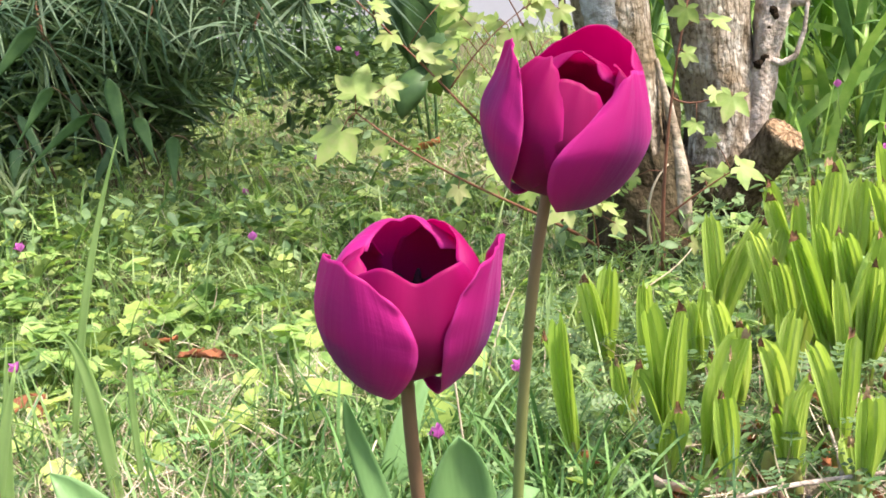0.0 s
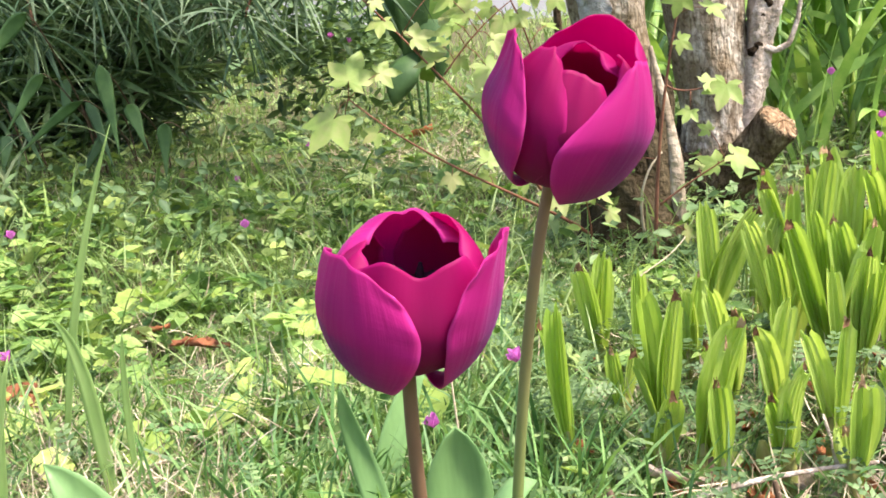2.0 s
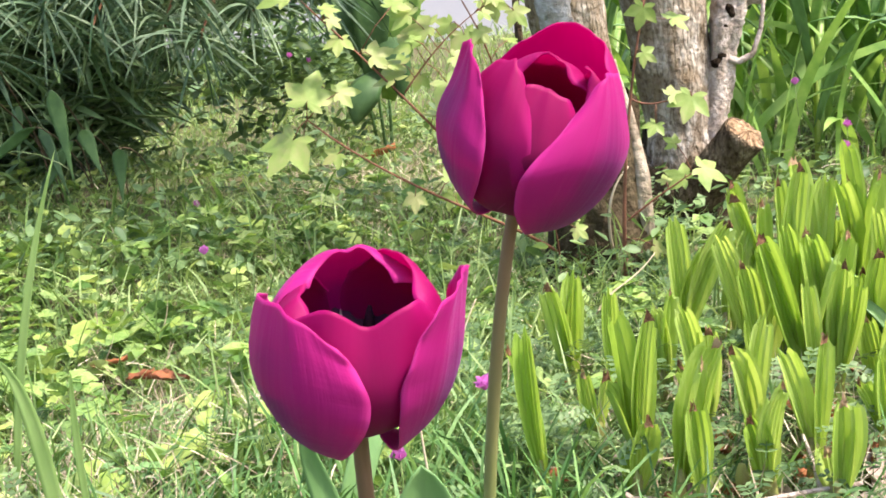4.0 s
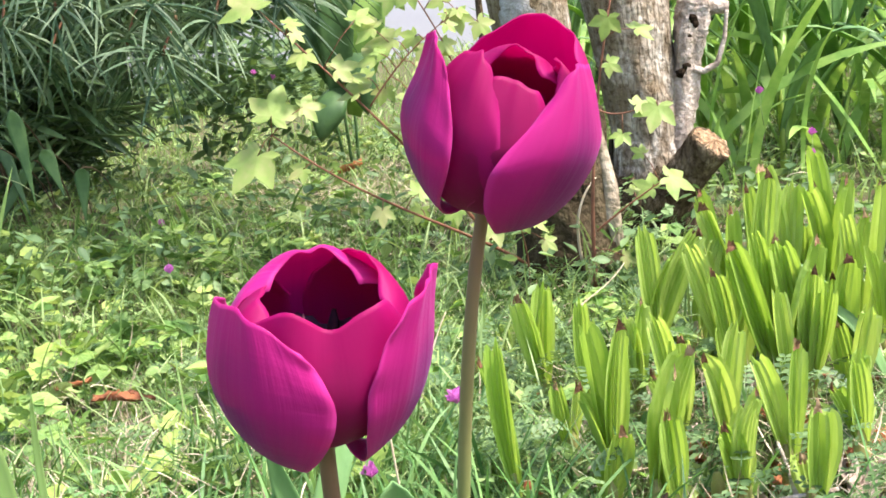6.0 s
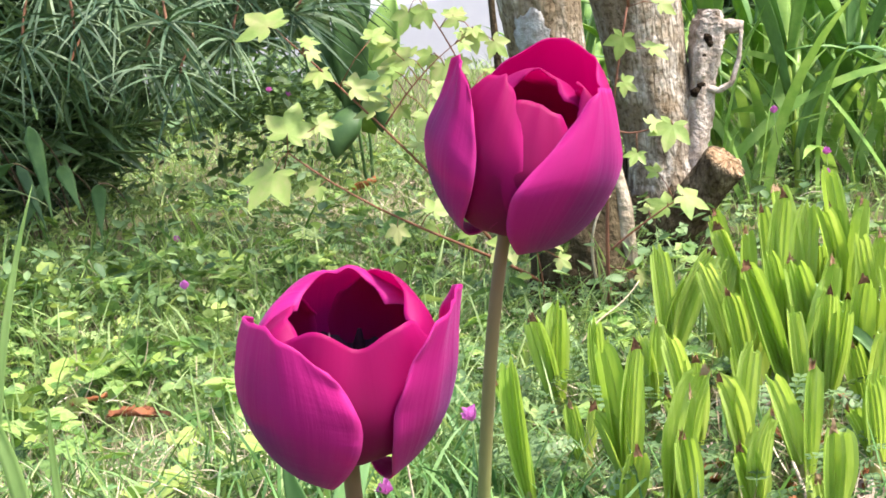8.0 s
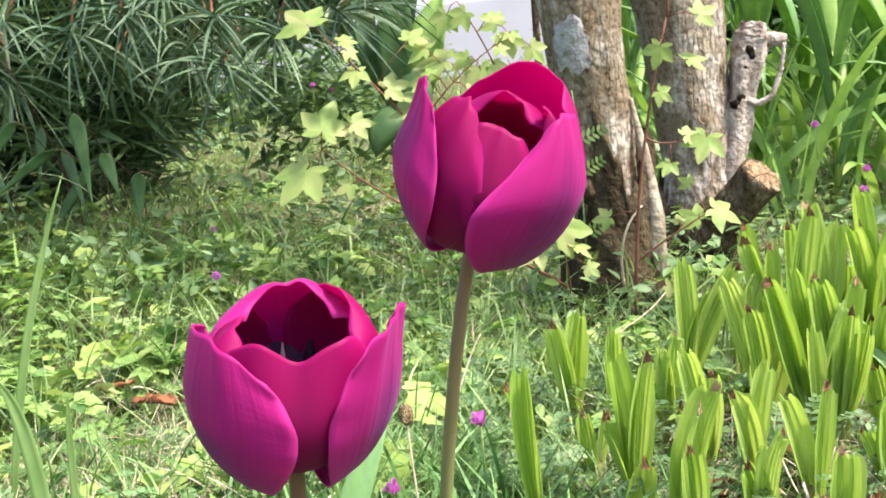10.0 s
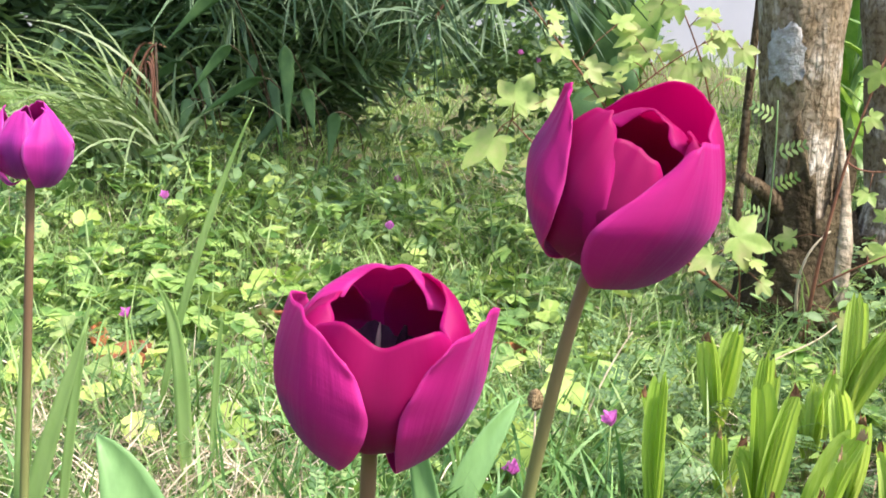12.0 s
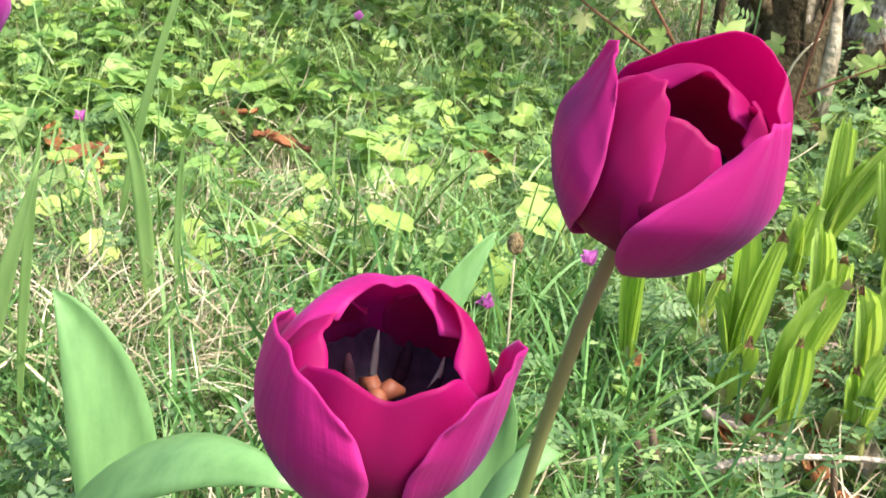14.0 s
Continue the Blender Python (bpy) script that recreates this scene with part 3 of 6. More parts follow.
def strap_leaf(parent, pts, width, mat, name="leaf", fold=0.25, rows=18, cols=7, wide_at=0.45, label="", twist=0.0, side=None, drawn=False):
    """A long leaf along a bezier of four points, hollowed along its midrib."""
    o = Vector(parent.location) if parent else Vector((0, 0, 0))
    P = bezier(*pts, rows)
    V = []
    for i, p in enumerate(P):
        t = i / (rows - 1)
        d = (P[min(i + 1, rows - 1)] - P[max(i - 1, 0)]).normalized()
        sd = Vector(side) if side else d.cross(Vector((0, 0, 1)))
        if sd.length < 1e-3:
            sd = Vector((1, 0, 0))
        sd = (sd - d * sd.dot(d)).normalized()
        sd = Matrix.Rotation(twist * t, 3, d) @ sd
        up = sd.cross(d)
        g = t / wide_at if t < wide_at else (1 - t) / (1 - wide_at)
        w = width * ((0.06 if drawn else 0.35) + (0.94 if drawn else 0.65) * math.sin(g * math.pi / 2)) if t < wide_at else width * math.sin(max(0.0, g) * math.pi / 2) ** (1.5 if drawn else 0.8)
        for j in range(cols):
            u = 2 * j / (cols - 1) - 1
            V.append(p - o + sd * u * w / 2 + up * (fold * w * abs(u) ** 1.6 * 0.5 + 0.03 * w * math.sin(5 * t + 3 * u)))
    ob = mesh_object(name, V, grid_faces(rows, cols), mat, parent, label=label)
    so = ob.modifiers.new("thickness", "SOLIDIFY")
    so.thickness = min(0.0012, width * 0.03)
    return ob


LEAFY = "broad grey-green tulip leaf"
t_low, t_high, t_small = [o for o in scene.objects if o.name.startswith("tulip") and o.parent is None]
strap_leaf(t_small, ((-0.235, 0.67, 0.0), (-0.240, 0.69, 0.10), (-0.245, 0.71, 0.19), (-0.298, 0.719, 0.240)), 0.062, M_TULIP_LEAF, label=LEAFY, side=(1, 0.3, 0))
strap_leaf(t_small, ((-0.30, 0.61, 0.0), (-0.27, 0.58, 0.14), (-0.15, 0.52, 0.30), (-0.06, 0.50, 0.262)), 0.055, M_TULIP_LEAF, label=LEAFY, side=(0.3, 1, 0.5))
strap_leaf(t_small, ((-0.31, 0.60, 0.0), (-0.33, 0.58, 0.14), (-0.36, 0.56, 0.26), (-0.335, 0.55, 0.33)), 0.022, M_TULIP_LEAF, label=LEAFY, side=(1, 0.3, 0))
strap_leaf(t_low, ((-0.05, 0.86, 0.0), (-0.055, 0.93, 0.08), (-0.088, 0.93, 0.15), (-0.086, 0.904, 0.213)), 0.026, M_TULIP_LEAF, label=LEAFY, side=(1, 0, 0))
strap_leaf(t_high, ((-0.07, 1.02, 0.0), (-0.07, 1.03, 0.08), (-0.03, 1.06, 0.15), (-0.007, 1.085, 0.176)), 0.031, M_TULIP_LEAF, label=LEAFY, side=(1, -0.2, -0.5), twist=0.5)
strap_leaf(t_high, ((0.0, 0.66, 0.0), (0.005, 0.70, 0.10), (0.02, 0.72, 0.20), (0.018, 0.704, 0.240)), 0.055, M_TULIP_LEAF, label=LEAFY, side=(1, 0, 0), wide_at=0.6)
strap_leaf(t_high, ((0.0, 0.62, 0.0), (0.0, 0.60, 0.15), (0.03, 0.60, 0.25), (0.07, 0.62, 0.228)), 0.045, M_TULIP_LEAF, label=LEAFY, side=(0.2, 1, 0.2), wide_at=0.6)


# ---- trees ----
def gnarl(V, amount, scale, seed):
    """Push the surface in and out by a coherent field, for burls and flutes."""
    out = []
    for v in V:
        p = Vector(v)
        k = noise.noise(Vector((p.x * scale + seed, p.y * scale, p.z * scale * 0.35))) + 0.5 * noise.noise(Vector((p.x * scale * 2.7, p.y * scale * 2.7 + seed, p.z * scale)))
        d = Vector((p.x, p.y, 0))
        out.append(p + (d.normalized() if d.length > 1e-4 else d) * k * amount)
    return out


def limb(parent, pts, radii, mat, name, seed, sides=28, steps=40, wobble=0.035, gn=0.004, label=""):
    c = Vector(parent.location)
    P, R, n = [], [], len(pts) - 1
    for i in range(steps):
        t = i / (steps - 1) * n
        k = min(int(t), n - 1)
        f = t - k
        f = f * f * (3 - 2 * f) * 0.4 + f * 0.6
        P.append(Vector(pts[k]).lerp(Vector(pts[k + 1]), f))
        R.append(radii[k] * (1 - f) + radii[k + 1] * f)
    V, F = tube(P, R, sides, wobble, seed)
    mid = [P[i // sides] for i in range(len(V))]
    V = [m + q for m, q in zip(mid, gnarl([v - m + Vector((0, 0, m.z)) for v, m in zip(V, mid)], gn, 14, seed))]
    V = [v - Vector((0, 0, m.z)) for v, m in zip(V, mid)]
    return mesh_object(name, [v - c for v in V], F, mat, parent, label=label)


def build_trees():
    base = tagged(new("tree"), "old garden tree with pale flaking bark and two trunks", "tree")
    base.location = (0.42, 2.1, 0.02)
    limb(base, [(0.41, 2.08, -0.05), (0.405, 2.08, 0.06), (0.40, 2.08, 0.18), (0.40, 2.08, 0.32), (0.385, 2.08, 0.48), (0.375, 2.08, 0.62), (0.34, 2.08, 1.2), (0.28, 2.1, 2.4)],
         [0.115, 0.088, 0.070, 0.063, 0.070, 0.079, 0.075, 0.06], M_BARK, "trunk", 3, sides=64, steps=140, wobble=0.02, gn=0.007)
    limb(base, [(0.63, 2.36, -0.05), (0.645, 2.36, 0.10), (0.655, 2.36, 0.24), (0.635, 2.36, 0.42), (0.62, 2.36, 0.62), (0.60, 2.36, 1.2), (0.58, 2.4, 2.4)],
         [0.13, 0.098, 0.078, 0.084, 0.096, 0.085, 0.07], M_BARK, "trunk", 8, sides=64, steps=140, wobble=0.02, gn=0.007)
    for cx, cy, r0, tall, sd in ((0.405, 2.08, 0.112, 0.42, 2), (0.64, 2.36, 0.122, 0.26, 6)):
        V, nr, nc = [], 22, 48
        for i in range(nr):
            t = i / (nr - 1)
            for k in range(nc):
                a = 2 * math.pi * k / nc
                top = tall * (0.75 + 0.55 * noise.noise(Vector((math.cos(a) * 2.2 + sd, math.sin(a) * 2.2, 0.3))) + 0.25 * noise.noise(Vector((math.cos(a) * 9, math.sin(a) * 9 + sd, 0))))
                z = -0.03 + (top + 0.03) * t
                rr = r0 * (1.18 - 0.42 * min(1.0, max(0.0, z) / 0.22) ** 0.6) + 0.012 * noise.noise(Vector((math.cos(a) * 5, math.sin(a) * 5 + sd, z * 14))) + 0.006 * noise.noise(Vector((math.cos(a) * 14, math.sin(a) * 14, z * 30)))
                if i == nr - 1:
                    rr -= 0.012
                V.append(Vector((cx + rr * math.cos(a), cy + rr * math.sin(a), z)) - Vector(base.location))
        mesh_object("loose_bark", V, grid_faces(nr, nc, True), M_ROT, base, label="dark brown rotting bark round the foot")
    V, nr, nc = [], 13, 13                                # pale grey lichen where the bark has gone
    for i in range(nr):
        for k in range(nc):
            zc, ac = 2 * i / (nr - 1) - 1, 2 * k / (nc - 1) - 1
            sq = 1 / max(1.0, math.hypot(zc, ac)) * (1 + 0.55 * noise.noise(Vector((zc * 1.7, ac * 1.7, 1.7))) + 0.2 * noise.noise(Vector((zc * 6, ac * 6, 4.2))))
            z, a = 0.53 + 0.052 * zc * sq, radians(-120 + 25 * ac * sq)
            rr = 0.0785 + 0.0016 * (1 - min(1.0, math.hypot(zc, ac)) ** 4) + 0.0015 * noise.noise(Vector((zc * 7, ac * 7, 5)))
            V.append(Vector((0.380 + rr * math.cos(a), 2.08 + rr * math.sin(a), z)) - Vector(base.location))
    mesh_object("lichen", V, grid_faces(nr, nc), M_PATCH, base, label="pale blue-grey lichen patch")
    # bare wood at the fork, a dead limb with a hooked twig, a sawn stub and a small snag
    limb(base, [(0.475, 2.02, 0.07), (0.478, 2.02, 0.2), (0.465, 2.03, 0.33), (0.452, 2.05, 0.42)], [0.020, 0.016, 0.010, 0.004], M_DEADWOOD, "root_spur", 5, 14, 16)
    limb(base, [(0.675, 2.33, 0.16), (0.705, 2.32, 0.25), (0.742, 2.32, 0.38), (0.765, 2.32, 0.50), (0.772, 2.32, 0.535)], [0.040, 0.032, 0.028, 0.036, 0.026], M_BLEACHED, "dead_limb", 6, 30, 60, 0.34, 0.012, label="grey dead limb, broken off")
    limb(base, [(0.765, 2.32, 0.49), (0.80, 2.31, 0.497), (0.83, 2.30, 0.492)], [0.022, 0.017, 0.012], M_BLEACHED, "dead_limb", 7, 12, 10, 0.15)
    limb(base, [(0.742, 2.30, 0.375), (0.765, 2.295, 0.368), (0.792, 2.29, 0.38), (0.812, 2.29, 0.43), (0.822, 2.29, 0.488)], [0.009, 0.007, 0.006, 0.005, 0.004], M_BLEACHED, "hooked_twig", 4, 8, 18, 0.1, 0.0)
    # knot holes without depth: nearly flush discs, their inner shade painted dark
    for x, z, rad in ((0.748, 0.476, 0.011), (0.752, 0.466, 0.008), (0.736, 0.442, 0.006), (0.726, 0.382, 0.009), (0.714, 0.370, 0.011)):
        limb(base, [(x, 2.315, z), (x + 0.001, 2.290, z + 0.001), (x + 0.002, 2.2865, z)], [rad * 0.8, rad, rad * 0.9], M_HOLE, "knot_hole", int(z * 1000), 12, 8, 0.3, 0.002, label="rotted knot hole, its inner shade painted as a dark disc")
    limb(base, [(0.64, 2.28, 0.10), (0.67, 2.25, 0.14), (0.705, 2.22, 0.19), (0.735, 2.19, 0.232)], [0.055, 0.046, 0.043, 0.045], M_STUB, "sawn_stub", 9, 22, 20, 0.12)
    d = Vector((0.030, -0.030, 0.040)).normalized()
    c = Vector((0.735, 2.19, 0.232))
    u = d.orthogonal().normalized()
    w = d.cross(u)
    V, F, rr = [], [], random.Random(31)
    rays, rings = 40, 7                                   # wedges of end grain, split along the rays
    lift = [rr.uniform(-0.006, 0.006) if k % 4 else -0.010 for k in range(rays)]
    for i in range(rings):
        for k in range(rays):
            a = 2 * math.pi * k / rays
            q = (i + 0.02) / (rings - 1)
            rad = 0.043 * q * (1 + 0.08 * math.sin(3 * a + 1) + 0.05 * rr.uniform(-1, 1) * (i == rings - 1))
            V.append(c + (u * math.cos(a) + w * math.sin(a)) * rad + d * (0.006 - 0.006 * q ** 3 + lift[k] * q * 0.8 + rr.uniform(-0.001, 0.001)) - Vector(base.location))
    F = [tuple(f) for f in grid_faces(rings, rays, True)] + [tuple(range(rays))]
    mesh_object("sawn_face", V, F, M_CUT, base, smooth=False, label="cracked pale sawn end grain")
    limb(base, [(0.37, 2.03, 0.25), (0.330, 2.0, 0.285), (0.315, 1.99, 0.298), (0.290, 1.98, 0.312)], [0.024, 0.015, 0.013, 0.011], M_STUB, "snag", 12, 14, 16, 0.35, 0.006, label="broken snag of a dead branch")


build_trees()


def climbing_vetch():
    base = tagged(new("climbing_vetch"), "feathery green vetch climbing the pale trunk", "vetch")
    base.location = (0.345, 1.96, 0.02)
    rng = random.Random(4)
    P = bezier((0, 0, 0), (-0.02, -0.01, 0.15), (0.0, 0.0, 0.27), (-0.012, 0.01, 0.43), 16)
    V, F = tube(P, [0.0016] * 16, 6)
    mesh_object("stalk", V, F, M_VETCH, base)
    for i in range(4, 16, 2):
        az = rng.uniform(0, 6.28)
        d = Vector((math.cos(az) * 0.9, -abs(math.sin(az)) * 0.5, 0.35)).normalized()
        sd = d.cross(Vector((0.2, -1, 0.3))).normalized()
        V, F = [], []
        for k in range(5):
            for sg in (-1, 1):
                q = P[i] + d * (0.010 + 0.010 * k)
                t = (sd * sg + d * 0.5).normalized()
                n0 = len(V)
                for f, w in ((0, 0.001), (0.3, 0.0034), (0.65, 0.0034), (1.0, 0.0006)):
                    m = q + t * (0.017 - 0.0015 * k) * f
                    V += [m - d * w, m + d * w]
                F += [(n0 + 2 * j, n0 + 2 * j + 1, n0 + 2 * j + 3, n0 + 2 * j + 2) for j in range(3)]
        mesh_object("leaf", V, F, M_CLOVER, base, label="feathered leaf")
    stem = tagged(new("sapling_stem"), "thin dark bare sapling stem behind the trunk", "sapling")
    stem.location = (0.345, 2.6, 0.05)
    V, F = tube(bezier((0, 0, -0.05), (0.01, 0, 0.2), (-0.01, 0, 0.4), (0.02, 0, 0.95), 18), [0.013 - 0.0004 * k for k in range(18)], 9, 0.15, 2)
    mesh_object("stem", V, F, M_STUB, stem)


climbing_vetch()

# ---- far wall ----
def box(name, lo, hi, mat, label, cat, bevel=0.01):
    bm = bmesh.new()
    bmesh.ops.create_cube(bm, size=1)
    for v in bm.verts:
        v.co = Vector([lo[i] + (v.co[i] + 0.5) * (hi[i] - lo[i]) for i in range(3)])
    bmesh.ops.bevel(bm, geom=bm.edges[:], offset=bevel, segments=2, affect="EDGES")
    me = bpy.data.meshes.new(name)
    bm.to_mesh(me)
    me.materials.append(mat)
    return tagged(new(name, me), label, cat, kind="structure")


box("wall_far", (-6, 9.0, 0.0), (9, 9.3, 0.86), M_WALL, "low pale grey concrete garden wall", "wall")
box("wall_white", (-8, 11.0, -0.1), (11, 11.3, 3.2), M_WHITE, "white plastered wall of a house", "wall")


# ---- far greenery, so that only a gap shows the wall ----
RNG = np.random.default_rng(7)


def vnoise(x, y, f, seed=0.0):
    """A cheap smooth field between 0 and 1."""
    return 0.5 + 0.25 * (np.sin(f * x * 1.3 + seed) * np.cos(f * y * 0.9 - seed * 1.7) + np.sin(f * (0.7 * x + 1.1 * y) + 2.1 * seed))


def blades(name, base, az, length, width, lean, bend, mat, rows=5, label="", cat="", roll=0.9):
    """Many grass-like blades. All but rows are arrays of one length."""
    n = len(az)
    s = np.linspace(0, 1, rows)[None, :]
    ang = lean[:, None] + bend[:, None] * s            # angle from upright along the blade
    step = length[:, None] / (rows - 1)
    hx = np.concatenate([np.zeros((n, 1)), np.cumsum(np.sin(ang[:, :-1]) * step, 1)], 1)
    hz = np.concatenate([np.zeros((n, 1)), np.cumsum(np.cos(ang[:, :-1]) * step, 1)], 1)
    d = np.stack([np.cos(az), np.sin(az)], 1)
    sd = np.stack([-np.sin(az), np.cos(az)], 1)
    c = np.zeros((n, rows, 3))
    c[..., :2] = base[:, None, :2] + d[:, None] * hx[..., None]
    c[..., 2] = base[:, None, 2] + hz
    w = width[:, None] * (0.55 + 0.45 * np.sin(np.minimum(1, s * 2) * np.pi / 2)) * (1 - s ** 3) ** 0.8 * 0.5
    rho = RNG.uniform(-roll, roll, n)
    cr, sr = np.cos(rho)[:, None], np.sin(rho)[:, None]
    off = np.zeros((n, rows, 3))
    off[..., :2] = sd[:, None] * (w * cr)[..., None] - d[:, None] * (w * sr * np.cos(ang))[..., None]
    off[..., 2] = w * sr * np.sin(ang)
    V = np.stack([c - off, c + off], 2).reshape(n, rows * 2, 3)
    F = np.array([(2 * i, 2 * i + 1, 2 * i + 3, 2 * i + 2) for i in range(rows - 1)])
    ob = big_mesh(name, V, F, mat, smooth=True)
    return tagged(ob, label, cat, kind="stuff")


def rotations(yaw, tilt, tilt_az):
    """Turn about z by yaw, then tip by tilt towards tilt_az; arrays in, (n, 3, 3) out."""
    cy, sy = np.cos(yaw), np.sin(yaw)
    Z = np.zeros((len(yaw), 3, 3))
    Z[:, 0, 0], Z[:, 0, 1], Z[:, 1, 0], Z[:, 1, 1], Z[:, 2, 2] = cy, -sy, sy, cy, 1
    k = np.stack([-np.sin(tilt_az), np.cos(tilt_az), 0 * tilt_az], 1)
    K = np.zeros((len(yaw), 3, 3))
    K[:, 0, 1], K[:, 0, 2], K[:, 1, 0], K[:, 1, 2], K[:, 2, 0], K[:, 2, 1] = -k[:, 2], k[:, 1], k[:, 2], -k[:, 0], -k[:, 1], k[:, 0]
    S, C = np.sin(tilt)[:, None, None], np.cos(tilt)[:, None, None]
    R = np.eye(3)[None] + S * K + (1 - C) * (K @ K)
    return R @ Z


def scatter(name, tv, tf, pos, rot, size, mat, label="", cat="", smooth=True):
    V = np.einsum("nij,kj->nki", rot, tv) * size[:, None, None] + pos[:, None]
    return tagged(big_mesh(name, V, tf, mat, smooth), label, cat, kind="stuff")


def lens_leaf(n_side=3, aspect=0.45, cup=0.12):
    """A pointed oval leaf, unit long along +x, as quads folded on the midrib."""
    xs = np.linspace(0, 1, n_side + 2)
    V = []
    for x in xs:
        w = aspect * 0.5 * math.sin(math.pi * x ** 0.85) + 0.01
        V += [(x, -w, cup * w), (x, 0, -0.12 * math.sin(math.pi * x) * cup), (x, w, cup * w)]
    return np.array(V), grid_faces(len(xs), 3)


def round_leaf(lobes=9, depth=0.07, cup=0.15):
    """A scalloped round leaf with a notch where the stalk meets it, about one across, as quads."""
    m = 24
    V = []
    for ring in (0.12, 0.6, 1.0):
        for i in range(m + 1):
            a = -math.pi * 0.92 + 2 * math.pi * 0.92 * i / m
            r = 0.5 * ring * (1 + (depth * math.cos(lobes * a) if ring == 1.0 else 0) + 0.06 * math.sin(2 * a + 0.5))
            V.append((r * math.cos(a), r * math.sin(a), cup * ring ** 2 * 0.5 + 0.05 * math.cos(3 * a) * ring + 0.025 * math.sin(7 * a) * ring))
    return np.array(V), grid_faces(3, m + 1)


def lobed_leaf():
    """A leaf cut into three toothed lobes, about one long, as quads."""
    lv, lf = lens_leaf(4, 0.62, 0.3)
    V, F = [], []
    for i, (a, k) in enumerate(((-0.95, 0.78), (0.0, 1.0), (0.95, 0.78))):
        q = lv * k
        q[:, 1] *= 1 + 0.22 * np.cos(q[:, 0] * 22)
        V.append(np.stack([q[:, 0] * math.cos(a) - q[:, 1] * math.sin(a), q[:, 0] * math.sin(a) + q[:, 1] * math.cos(a), q[:, 2] - 0.18 * q[:, 0] ** 2], 1))
        F.append(lf + i * len(lv))
    return np.concatenate(V), np.concatenate(F)


def spots(n, y0, y1, power=1.0, spread=0.52, x0=None, x1=None):
    """Places on the ground, closer together near the walk."""
    t = RNG.random(n)
    y = y0 * (y1 / y0) ** (t ** power)
    if x0 is None:
        x = (RNG.random(n) * 2 - 1) * (spread * y + 0.12)
    else:
        x = x0 + RNG.random(n) * (x1 - x0)
    return np.stack([x, y, ground_height(x, y)], 1)


def keep(p, want):
    """Those places where the wish, 0 to 1, beats chance."""
    return p[RNG.random(len(p)) < want]


def trunk_gap(p):
    """Clear of the trunks and of the small hollows in the lawn where dead leaves lie."""
    hollow = np.ones(len(p), bool)
    for x, y in ((-0.477, 1.66), (-0.367, 1.55), (-0.575, 1.40)):
        hollow &= np.hypot((p[:, 0] - x) / 0.055, (p[:, 1] - y) / 0.10) > 1
    return hollow & (np.hypot(p[:, 0] - 0.40, p[:, 1] - 2.08) > 0.08) & (np.hypot(p[:, 0] - 0.64, p[:, 1] - 2.36) > 0.10)


def bed_zone(p):
    """1 in the bed of pleated shoots, where litter lies and little grass grows."""
    return smoothstep(0.20, 0.30, p[:, 0]) * (1 - smoothstep(1.35, 1.6, p[:, 1])) * (1 - smoothstep(0.9, 1.2, p[:, 0]))


def shade_zone(p):
    """1 near the tree and under the bush, where the growth is darker vetch; 0 in the open."""
    return np.clip(np.exp(-((p[:, 0] - 0.35) / 0.45) ** 2 - ((p[:, 1] - 2.0) / 0.45) ** 2) * 1.2 + smoothstep(2.1, 2.7, p[:, 1]) * (p[:, 0] < 0.0) * 0.5, 0, 1)


